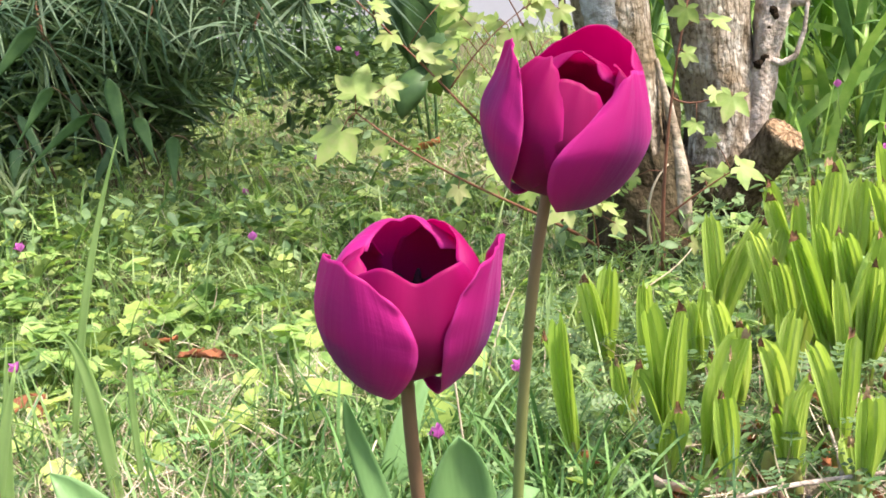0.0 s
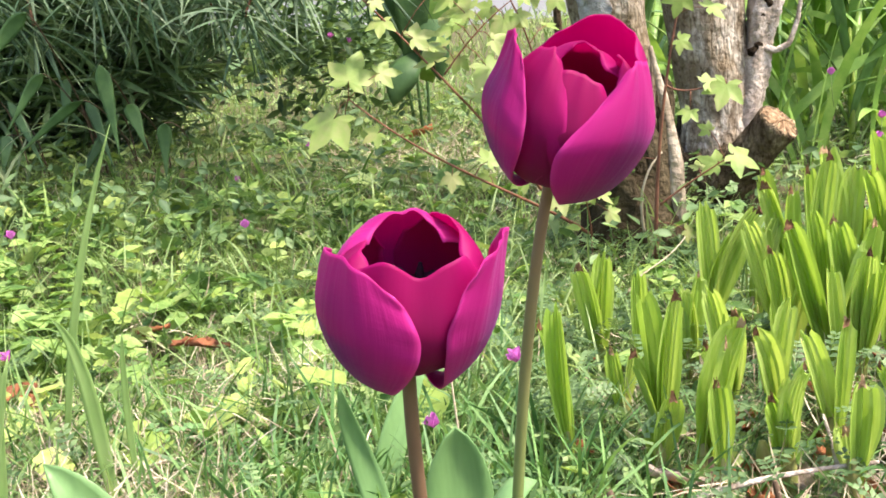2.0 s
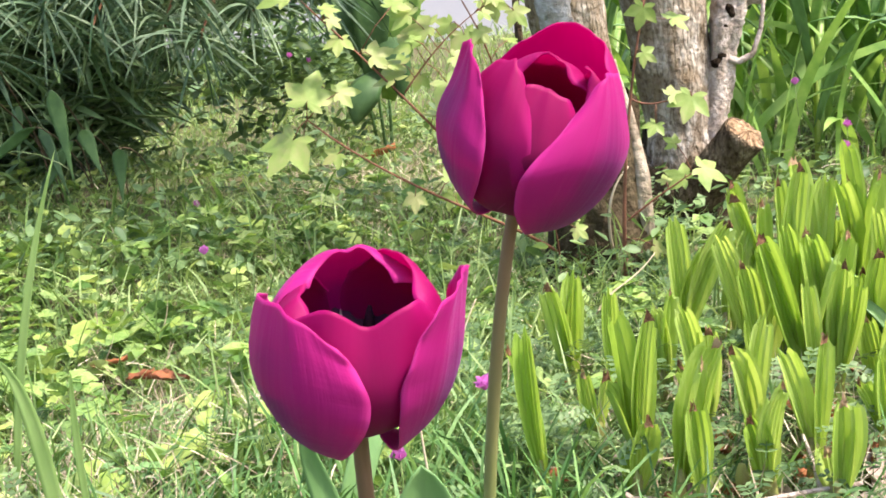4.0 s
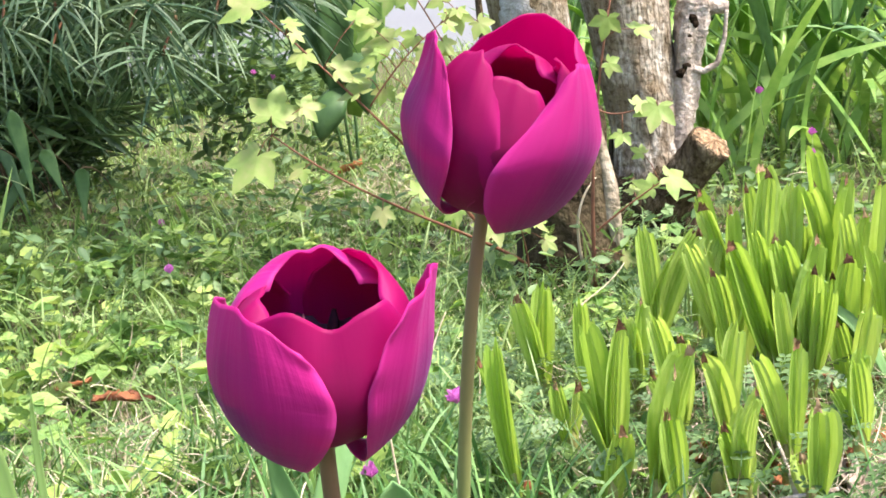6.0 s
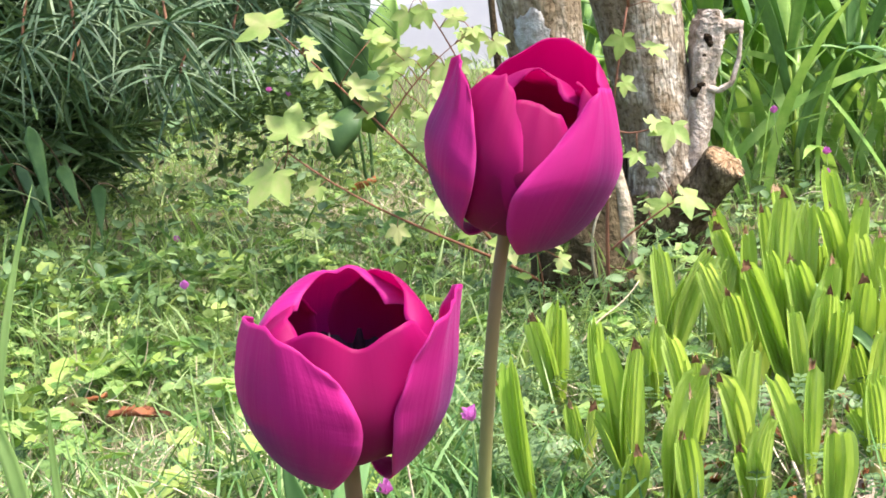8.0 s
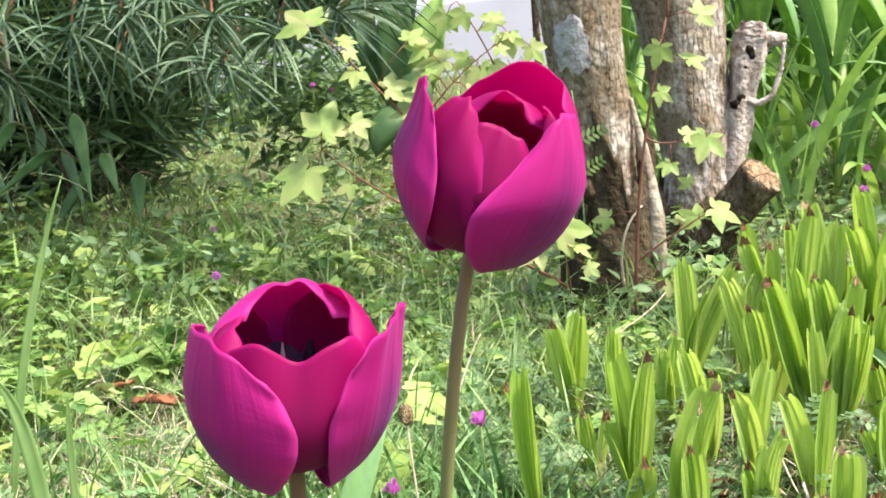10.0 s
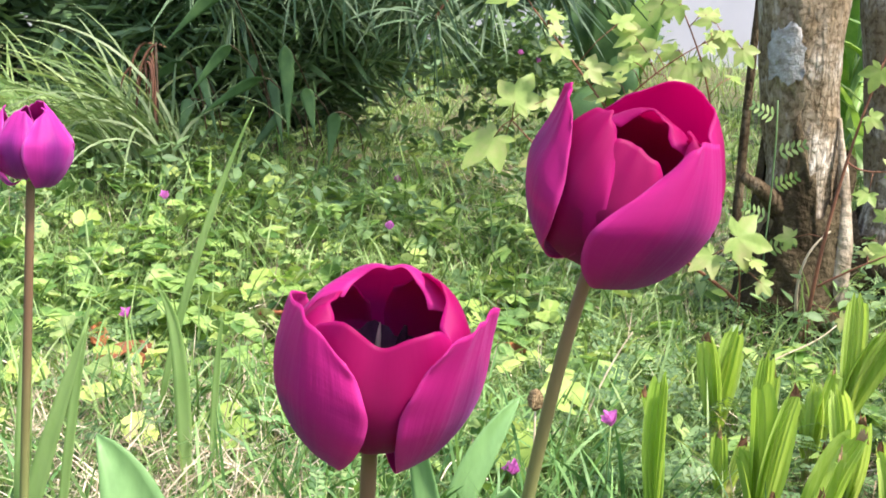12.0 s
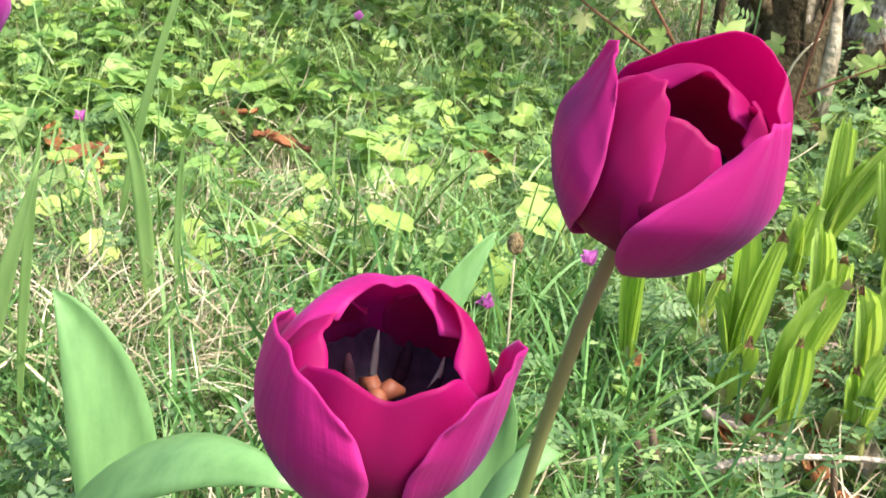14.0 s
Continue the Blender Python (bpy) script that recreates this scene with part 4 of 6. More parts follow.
def build_lawn():
    # fine grass
    p = spots(40000, 0.62, 8.5)
    p = keep(p, (0.45 + 0.55 * vnoise(p[:, 0], p[:, 1], 5.0, 1.0)) * (1 - 0.6 * bed_zone(p)))
    p = p[trunk_gap(p)]
    n = len(p)
    far = p[:, 1] / 1.6
    blades("grass", p, RNG.random(n) * 6.283, RNG.uniform(0.03, 0.085, n) * np.sqrt(far), RNG.uniform(0.0018, 0.0042, n) * far ** 0.6,
           RNG.uniform(0.0, 0.6, n), RNG.uniform(0.2, 1.5, n), M_GRASS, label="thin green grass blades between the weeds", cat="grass")
    # the lawn goes on to both sides and behind
    p = np.stack([RNG.uniform(-6.0, 6.0, 130000), RNG.uniform(-5.0, 7.0, 130000), np.zeros(130000)], 1)
    p = keep(p, 1 - smoothstep(3.5, 6.0, np.hypot(p[:, 0], p[:, 1] - 1.0)))
    away = (np.abs(p[:, 0]) > 0.5 * p[:, 1] + 0.1) | (p[:, 1] < 0.15)
    p = p[away & (RNG.random(len(p)) < 0.3 + 0.7 * vnoise(p[:, 0], p[:, 1], 4.0, 2.0))]
    p[:, 2] = ground_height(p[:, 0], p[:, 1])
    n = len(p)
    blades("grass", p, RNG.random(n) * 6.283, RNG.uniform(0.06, 0.15, n), RNG.uniform(0.007, 0.014, n), RNG.uniform(0.4, 1.2, n), RNG.uniform(0.2, 1.0, n),
           M_TURF, rows=4, label="rough green lawn round the flower bed", cat="grass")
    # hair-fine drooping grass
    p = np.concatenate([spots(2600, 1.1, 2.1, x0=-0.1, x1=0.6), spots(15000, 1.2, 3.0, x0=-1.3, x1=0.2), spots(5000, 0.9, 1.5, x0=-0.75, x1=0.15)])
    p = keep(p, 0.15 + 0.85 * (vnoise(p[:, 0], p[:, 1], 9.0, 6.0) > 0.48))
    p = p[trunk_gap(p)]
    n = len(p)
    blades("fine_grass", p, RNG.random(n) * 6.283, RNG.uniform(0.04, 0.12, n), RNG.uniform(0.0011, 0.0022, n), RNG.uniform(0.0, 0.6, n), RNG.uniform(0.6, 2.4, n),
           M_GRASS, rows=7, label="hair-fine drooping grass in tufts", cat="grass")
    # short dense turf near the walk
    p = spots(11000, 0.66, 1.55)
    p = keep(p, (0.35 + 0.65 * vnoise(p[:, 0], p[:, 1], 8.0, 4.0)) * (1 - 0.8 * bed_zone(p)))
    n = len(p)
    blades("turf", p, RNG.random(n) * 6.283, RNG.uniform(0.025, 0.075, n), RNG.uniform(0.0016, 0.0032, n), RNG.uniform(0.0, 0.8, n), RNG.uniform(0.2, 1.6, n),
           M_TURF, label="short dense green turf under the tulips", cat="grass")
    # coarse flat-lying grass before the walk
    p = np.concatenate([spots(3400, 0.62, 1.35, x0=-0.75, x1=0.12), spots(900, 0.62, 1.2, x0=0.1, x1=0.5)])
    p = keep(p, (0.25 + 0.75 * vnoise(p[:, 0], p[:, 1], 7.0, 5.5)) * (1 - 0.7 * bed_zone(p)))
    n = len(p)
    p[:, 2] += RNG.uniform(0.0, 0.02, n)
    blades("coarse_grass", p, RNG.random(n) * 6.283, RNG.uniform(0.06, 0.15, n), RNG.uniform(0.0026, 0.0056, n), RNG.uniform(0.2, 1.25, n), RNG.uniform(0.0, 1.1, n),
           M_TURF, rows=6, label="coarse green grass blades lying every way", cat="grass")
    # dry straw lying on the soil
    p = np.concatenate([spots(22000, 0.62, 4.5), spots(3500, 0.95, 1.6, x0=-0.75, x1=-0.1), spots(500, 1.5, 1.95, x0=0.1, x1=0.45), spots(2200, 2.3, 3.4, x0=-0.3, x1=0.4)])
    front = 0.35 * bed_zone(p) + 1.4 * np.exp(-((p[:, 0] + 0.46) / 0.2) ** 2 - ((p[:, 1] - 1.22) / 0.22) ** 2) + np.exp(-((p[:, 0] + 0.02) / 0.35) ** 2 - ((p[:, 1] - 3.0) / 0.5) ** 2)
    p = keep(p, np.clip(0.07 + 0.4 * (vnoise(p[:, 0], p[:, 1], 9.0, 3.0) > 0.60) + 0.8 * front, 0, 1))
    n = len(p)
    p[:, 2] += RNG.uniform(0.004, 0.05, n)
    blades("straw", p, RNG.random(n) * 6.283, RNG.uniform(0.03, 0.09, n), RNG.uniform(0.0010, 0.0024, n), RNG.uniform(0.7, 1.6, n), RNG.uniform(-1.2, 1.2, n),
           M_STRAW, rows=6, label="dry pale straw lying between green weeds", cat="straw")
    # small round leaflets, low mat
    lv, lf = lens_leaf(1, 0.8, 0.25)
    tv = np.concatenate([np.stack([lv[:, 0] * math.cos(a) - lv[:, 1] * math.sin(a), lv[:, 0] * math.sin(a) + lv[:, 1] * math.cos(a), lv[:, 2] - 0.1 * lv[:, 0]], 1) for a in (0, 2.094, 4.189)])
    tf = np.concatenate([lf, lf + len(lv), lf + 2 * len(lv)])
    p = spots(30000, 0.62, 6.5)
    open_front = np.exp(-((p[:, 0] + 0.25) / 0.45) ** 2 - ((p[:, 1] - 1.2) / 0.28) ** 2)
    p = keep(p, (0.05 + 0.75 * vnoise(p[:, 0], p[:, 1], 4.5, 5.0) ** 1.5) * (1 - 0.75 * open_front) * (1 - 0.65 * (p[:, 1] < 1.2)) * (1 - 0.5 * bed_zone(p)))
    p = p[trunk_gap(p)]
    n = len(p)
    p[:, 2] += RNG.uniform(0.006, 0.06, n)
    scatter("clover", tv, tf, p, rotations(RNG.random(n) * 6.283, RNG.uniform(0, 0.8, n), RNG.random(n) * 6.283), RNG.uniform(0.006, 0.015, n) * (p[:, 1] / 1.5) ** 0.5,
            M_CLOVER, "low mat of small clover-like leaves", "clover")
    # vetch with feathered leaves
    lv, lf = lens_leaf(1, 0.60, 0.2)
    parts, faces = [], []
    k = 0
    for i in range(5):
        x = 0.16 + 0.18 * i
        for sgn in (-1, 1):
            q = lv * (0.30 - 0.016 * i)
            a = sgn * radians(62)
            rx = q[:, 0] * math.cos(a) - q[:, 1] * math.sin(a) + x
            ry = q[:, 0] * math.sin(a) + q[:, 1] * math.cos(a)
            rz = q[:, 2] + 0.20 * math.sin(x * 2.2) + 0.05 * np.abs(ry)
            parts.append(np.stack([rx, ry, rz], 1))
            faces.append(lf + k)
            k += len(lv)
    sx = np.linspace(0, 1.0, 6)
    st = np.array([[(x, -0.012, 0.20 * math.sin(x * 2.2)), (x, 0.012, 0.20 * math.sin(x * 2.2))] for x in sx]).reshape(-1, 3)
    parts.append(st)
    faces.append(grid_faces(6, 2) + k)
    tv, tf = np.concatenate(parts), np.concatenate(faces)
    p = np.concatenate([spots(7000, 0.62, 4.5), spots(900, 1.05, 2.2, x0=0.0, x1=0.55)])
    z = shade_zone(p)
    p = keep(p, np.clip(0.16 + 0.4 * z + 0.4 * (vnoise(p[:, 0], p[:, 1], 5.0, 9.0) > 0.56), 0, 1) * (1 - 0.5 * (p[:, 1] < 1.15) * (p[:, 0] < 0.05)))
    p = p[trunk_gap(p)]
    n = len(p)
    p[:, 2] += RNG.uniform(0.01, 0.09, n)
    scatter("vetch", tv, tf, p, rotations(RNG.random(n) * 6.283, RNG.uniform(-0.9, 0.7, n), RNG.random(n) * 6.283), RNG.uniform(0.022, 0.052, n),
            M_VETCH, "dark green vetch with feathered leaves", "vetch")
    # round scalloped leaves on stalks
    tv, tf = round_leaf()
    p = spots(1500, 1.1, 4.5, x0=None)
    p = keep(p, np.clip((p[:, 0] < 0.15) * (0.15 + 0.85 * (vnoise(p[:, 0], p[:, 1], 4.2, 2.0) > 0.5)) * (p[:, 1] > 1.15) + 0.02, 0, 1) * (1 - 0.8 * shade_zone(p)))
    q = spots(350, 1.5, 2.6, x0=-1.25, x1=0.12)
    p = np.concatenate([p, keep(q, 0.2 + 0.8 * (vnoise(q[:, 0], q[:, 1], 6.0, 8.0) > 0.45))])
    n = len(p)
    p[:, 2] += RNG.uniform(0.02, 0.10, n)
    scatter("ground_ivy", tv, tf, p, rotations(RNG.random(n) * 6.283, RNG.uniform(0.0, 1.1, n), RNG.random(n) * 6.283), RNG.uniform(0.25, 1.0, n) ** 1.5 * 0.054 * (p[:, 1] / 1.6) ** 0.3,
            M_ROUND, "round scalloped bright green weed leaves on stalks", "weed")
    # lobed leaves in loose tufts
    tv3, tf3 = lobed_leaf()
    c = np.concatenate([spots(70, 1.3, 3.2, x0=None), spots(60, 1.45, 2.6, x0=-1.2, x1=0.15)])
    c = c[trunk_gap(c)]
    p = np.repeat(c, 7, 0)
    n = len(p)
    p[:, :2] += RNG.normal(0, 0.035, (n, 2))
    p[:, 2] += RNG.uniform(0.015, 0.10, n)
    scatter("lobed_weed", tv3, tf3, p, rotations(RNG.random(n) * 6.283, RNG.uniform(-0.5, 0.7, n), RNG.random(n) * 6.283), RNG.uniform(0.022, 0.058, n),
            M_WEED, "tufts of green weed with toothed three-lobed leaves", "weed")
    # lime-yellow leaves, fewer
    p = spots(190, 1.15, 2.6, x0=None)
    p = keep(p, (p[:, 0] < 0.05) * 0.8)
    n = len(p)
    p[:, 2] += RNG.uniform(0.04, 0.09, n)
    scatter("lime_weed", tv, tf, p, rotations(RNG.random(n) * 6.283, RNG.uniform(0.1, 0.7, n), -1.57 + RNG.normal(0, 0.9, n)), RNG.uniform(0.025, 0.062, n),
            M_LIME, "yellow-green round weed leaves catching the light", "weed")
    # upright pointed weed leaves
    tv, tf = lens_leaf(4, 0.5, 0.35)
    p = np.concatenate([spots(3600, 0.9, 4.5), spots(800, 1.7, 2.9, x0=-1.3, x1=0.1)])
    p = keep(p, 0.08 + 0.42 * (vnoise(p[:, 0], p[:, 1], 5.8, 12.0) > 0.52))
    p = keep(p, 1 - 0.55 * (p[:, 0] > 0.0) * (p[:, 1] < 2.2))
    p = p[trunk_gap(p)]
    n = len(p)
    p[:, 2] += RNG.uniform(0.0, 0.05, n)
    scatter("broad_weed", tv, tf, p, rotations(RNG.random(n) * 6.283, -RNG.uniform(0.2, 1.2, n), RNG.random(n) * 6.283), RNG.uniform(0.02, 0.052, n),
            M_WEED, "pointed mid-green weed leaves", "weed")
    # taller coarse grass, mostly left
    p = np.concatenate([spots(220, 1.0, 2.6, x0=-1.4, x1=-0.45), spots(420, 1.9, 4.5), spots(130, 0.75, 1.3, x0=-0.7, x1=-0.3), spots(260, 1.45, 2.0, x0=0.0, x1=0.5), spots(1700, 1.15, 2.7, x0=-1.2, x1=0.3)])
    p = p[trunk_gap(p)]
    n = len(p)
    blades("tall_grass", p, RNG.random(n) * 6.283, RNG.uniform(0.08, 0.20, n), RNG.uniform(0.0022, 0.005, n), RNG.uniform(0.0, 0.7, n), RNG.uniform(0.2, 1.9, n),
           M_GRASS, rows=7, label="taller arching green grass blades", cat="grass")


build_lawn()


# ---- pleated shoots ----
def pleated_leaf(parent, foot, tip, width, folds, seed, face):
    """One upright leaf from foot to tip, folded like a fan, widest above its middle and blunt at the end."""
    rng = random.Random(seed)
    rows, cols = 14, folds * 2 + 1
    foot, tip = Vector(foot), Vector(tip)
    up = tip - foot
    mid = foot + up * 0.5 + Vector((-up.x * 0.28 + rng.uniform(-0.008, 0.008), rng.uniform(-0.012, 0.004), 0.0))
    P = bezier(foot, foot.lerp(mid, 0.6), mid.lerp(tip, 0.5) + Vector((-up.x * 0.1, 0, 0.004)), tip, rows)
    top, hollow, phase = rng.uniform(0.50, 0.78), rng.uniform(0.35, 0.7), rng.uniform(0, 6)
    side0 = Vector((math.cos(face), math.sin(face), 0))
    twist = rng.uniform(-0.5, 0.5)
    V = []
    for i, p in enumerate(P):
        t = i / (rows - 1)
        d = (P[min(i + 1, rows - 1)] - P[max(i - 1, 0)]).normalized()
        sd = (side0 - d * side0.dot(d)).normalized()
        sd = Matrix.Rotation(twist * t, 3, d) @ sd
        out = sd.cross(d)
        w = width * curve([(0, 0.34), (0.2, 0.58), (0.5, 0.96), (0.68, 1.0), (0.90, 0.88), (1.0, top)], t)
        for j in range(cols):
            u = 2 * j / (cols - 1) - 1
            fold = (w / folds * 0.36) * (1 if j % 2 else -1) * (0.75 + 0.5 * math.sin(j * 2.3 + seed))
            sag = 0.006 * (math.sin(7 * u + phase) - abs(u)) * (t > 0.93)
            V.append(p + sd * u * w / 2 + out * (fold + w * hollow * (u * u - 0.3)) + d * sag)
    mesh_object("leaf", V, grid_faces(rows, cols), M_SHOOT, parent, smooth=False)
    if rng.random() < 0.5:                                 # shrivelled end
        V, wide = [], width * top * rng.uniform(0.2, 0.5)
        sd = Matrix.Rotation(twist, 3, "Z") @ side0
        for i in range(5):
            for j in range(7):
                k = (j - 3) / 3
                V.append(tip + sd * k * wide * (1 - 0.13 * i) + Vector((0, rng.uniform(-0.002, 0.002), -0.006 + 0.0026 * i + (rng.uniform(-0.004, 0.005) if i == 4 else 0.0) - 0.002 * k * k)))
        mesh_object("withered_tip", V, grid_faces(5, 7), M_TIP, parent, label="shrivelled brown tip")


def pleated_shoot(x, y, leaves, seed):
    """leaves: sideways reach, height over the garden's level and width of each."""
    rng = random.Random(seed)
    base = tagged(new("pleated_shoot"), "bright green pleated shoot with blunt folded leaves, browned tips", "shoot", "pleated shoots")
    g = float(ground_height(x, y))
    base.location = (x, y, g)
    stalk = 0.040 + 0.008 * len(leaves) * rng.uniform(0.6, 1.1)
    V, F = tube([(0, 0, -0.02), (0.001, 0, stalk * 0.5), (0, 0, stalk * 0.95), (0, 0, stalk * 1.25)], [0.0095, 0.0092, 0.0082, 0.004], 10, 0.08, seed)
    mesh_object("sheath", V, F, M_SHEATH, base, label="brown green sheath round the stalk")
    for i, (dx, top, width) in enumerate(leaves):
        foot = (rng.uniform(-0.003, 0.003) + 0.08 * dx, rng.uniform(-0.005, 0.005), stalk * rng.uniform(0.55, 0.95))
        pleated_leaf(base, foot, (dx + rng.uniform(-0.009, 0.009), rng.uniform(-0.025, 0.012), top - g), width * rng.uniform(1.0, 1.2), rng.choice((5, 6, 6)), seed * 7 + i, rng.uniform(-0.5, 0.5))
        if rng.random() < 0.75:            # a shorter leaf clasped behind
            pleated_leaf(base, foot, (dx * 0.5 + rng.uniform(-0.016, 0.016), rng.uniform(0.005, 0.03), (top - g) * rng.uniform(0.55, 0.88)), width * 0.95, 5, seed * 31 + i, rng.uniform(-1.1, 1.1))
    return base


SHOOTS = [
          (0.224, 1.376, ((-0.023, 0.184, 0.029), (0.006, 0.194, 0.029),)),
          (0.138, 1.076, ((-0.007, 0.216, 0.022),)),
          (0.268, 1.311, ((-0.004, 0.189, 0.022),)),
          (0.222, 1.194, ((-0.005, 0.125, 0.017), (0.007, 0.121, 0.017),)),
          (0.239, 1.057, ((-0.016, 0.221, 0.030), (0.019, 0.224, 0.020), (0.028, 0.199, 0.024),)),
          (0.390, 1.443, ((0.009, 0.237, 0.029), (0.043, 0.191, 0.032), (0.075, 0.222, 0.029),)),
          (0.277, 1.028, ((0.044, 0.196, 0.034), (0.023, 0.180, 0.021),)),
          (0.380, 1.115, ((-0.014, 0.158, 0.026), (0.016, 0.187, 0.025),)),
          (0.292, 1.007, ((0.005, 0.140, 0.023),)),
]
SHOOTS_BEHIND = [
          (0.330, 1.300, ((-0.006, 0.150, 0.024), (0.018, 0.175, 0.022),)),
          (0.345, 1.180, ((-0.020, 0.190, 0.026), (0.012, 0.160, 0.026),)),
          (0.455, 1.300, ((-0.012, 0.200, 0.028), (0.020, 0.170, 0.026),)),
          (0.500, 1.240, ((-0.006, 0.185, 0.026), (0.030, 0.205, 0.028),)),
          (0.520, 1.330, ((-0.018, 0.235, 0.026), (0.014, 0.220, 0.028),)),
          (0.235, 1.050, ((0.004, 0.120, 0.024),)),
          (0.365, 1.020, ((-0.014, 0.110, 0.026), (0.018, 0.135, 0.022),)),
          (0.345, 1.043, ((0.044, 0.133, 0.019),)),
          (0.512, 1.364, ((-0.003, 0.284, 0.027), (0.029, 0.301, 0.030),)),
          (0.428, 1.062, ((-0.022, 0.158, 0.024), (0.016, 0.167, 0.020),)),
          (0.411, 0.960, ((0.016, 0.140, 0.031), (0.025, 0.117, 0.019),)),
          (0.546, 1.309, ((-0.012, 0.217, 0.032), (0.024, 0.218, 0.032), (0.039, 0.195, 0.025),)),
          (0.594, 1.308, ((0.018, 0.191, 0.029),)),
          (0.571, 1.227, ((0.024, 0.147, 0.030),)),
          (0.477, 1.525, ((0.027, 0.173, 0.029), (0.043, 0.187, 0.029),)),
          (0.513, 1.073, ((-0.008, 0.139, 0.024), (0.014, 0.147, 0.024),)),
          (0.600, 1.500, ((-0.010, 0.283, 0.036), (0.019, 0.256, 0.032),)),
          (0.670, 1.500, ((-0.007, 0.300, 0.036), (0.031, 0.250, 0.046), (-0.036, 0.246, 0.032),)),
]
for i, (x, y, leaves) in enumerate(SHOOTS + SHOOTS_BEHIND):
    pleated_shoot(x, y, leaves, i + 1)
rs = random.Random(5)
far_kinds = [pleated_shoot(0.66 + 0.09 * k, 1.28 + 0.05 * k, [(rs.uniform(-0.04, 0.04), rs.uniform(0.17, 0.25), rs.uniform(0.022, 0.032)) for _ in range(2)], 60 + k) for k in range(5)]
for i in range(30):                   # the bed goes on between and beyond the nearest shoots
    x, y = rs.uniform(0.46, 1.15), rs.uniform(1.05, 1.75)
    if x > 0.30 * y + 0.06:
        copy_thing(far_kinds[i % 5], pose(x, y, float(ground_height(x, y)), rs.uniform(-7, 7), rs.uniform(-9, 9), rs.uniform(-40, 40)))


# ---- vetch flowers ----
def vetch_flower():
    base = tagged(new("vetch_flower"), "small pink-purple vetch flower on a thin stalk", "flower", "vetch flowers")
    V, F = tube([(0.004, 0, -0.07), (0.001, 0, -0.03), (0, 0, 0.0)], [0.0011, 0.001, 0.0009], 6)
    mesh_object("stalk", V, F, M_GRASS, base)
    tv, tf = lens_leaf(3, 0.95, 0.5)
    for name, sc, rx, rz, off in (("banner", 0.019, -62, 90, 0.0), ("wing", 0.014, -25, 55, 0.002), ("wing", 0.014, -25, 125, 0.002), ("banner", 0.018, -75, 235, 0.0), ("banner", 0.018, -70, 305, 0.0)):
        R = Matrix.Rotation(radians(rz), 3, "Z") @ Matrix.Rotation(radians(rx), 3, "Y")
        V = [R @ Vector(v) * sc + Vector((0, 0, off)) for v in tv]
        mesh_object(name, V, tf, M_VFLOWER, base)
    return base


FLOWERS = [(-0.461, 2.656, 0.16), (-0.351, 2.044, 0.158), (-0.314, 3.023, 0.18), (0.088, 1.04, 0.171), (-0.008, 1.065, 0.098), (0.984, 2.291, 0.201),
           (-0.249, 3.4, 0.462), (-0.195, 3.4, 0.441), (0.917, 2.4, 0.293), (0.943, 2.2, 0.172), (-0.744, 1.9, 0.21), (-0.588, 1.4, 0.127)]
first = vetch_flower()
first.matrix_basis = pose(*FLOWERS[0], 0, 0, 20)
for i, f in enumerate(FLOWERS[1:]):
    c = copy_thing(first, pose(*f, 0, 0, 47 * i))


# ---- conifer bush ----
def whorl(rng, centre, count, length):
    """Needles spreading from one point and drooping at their ends: arrays for blades()."""
    az = rng.uniform(0, 6.283, count)
    lean = np.arccos(rng.uniform(-0.92, 0.55, count))
    bend = (rng.uniform(2.35, 2.95, count) - lean) * rng.uniform(0.6, 1.0, count)
    start = np.repeat(centre[None], count, 0) + rng.normal(0, 0.004, (count, 3)) + np.array([0, 0, 1.0]) * rng.uniform(-0.006, 0.012, count)[:, None]
    return start, az, lean, bend, length * rng.uniform(0.75, 1.12, count)


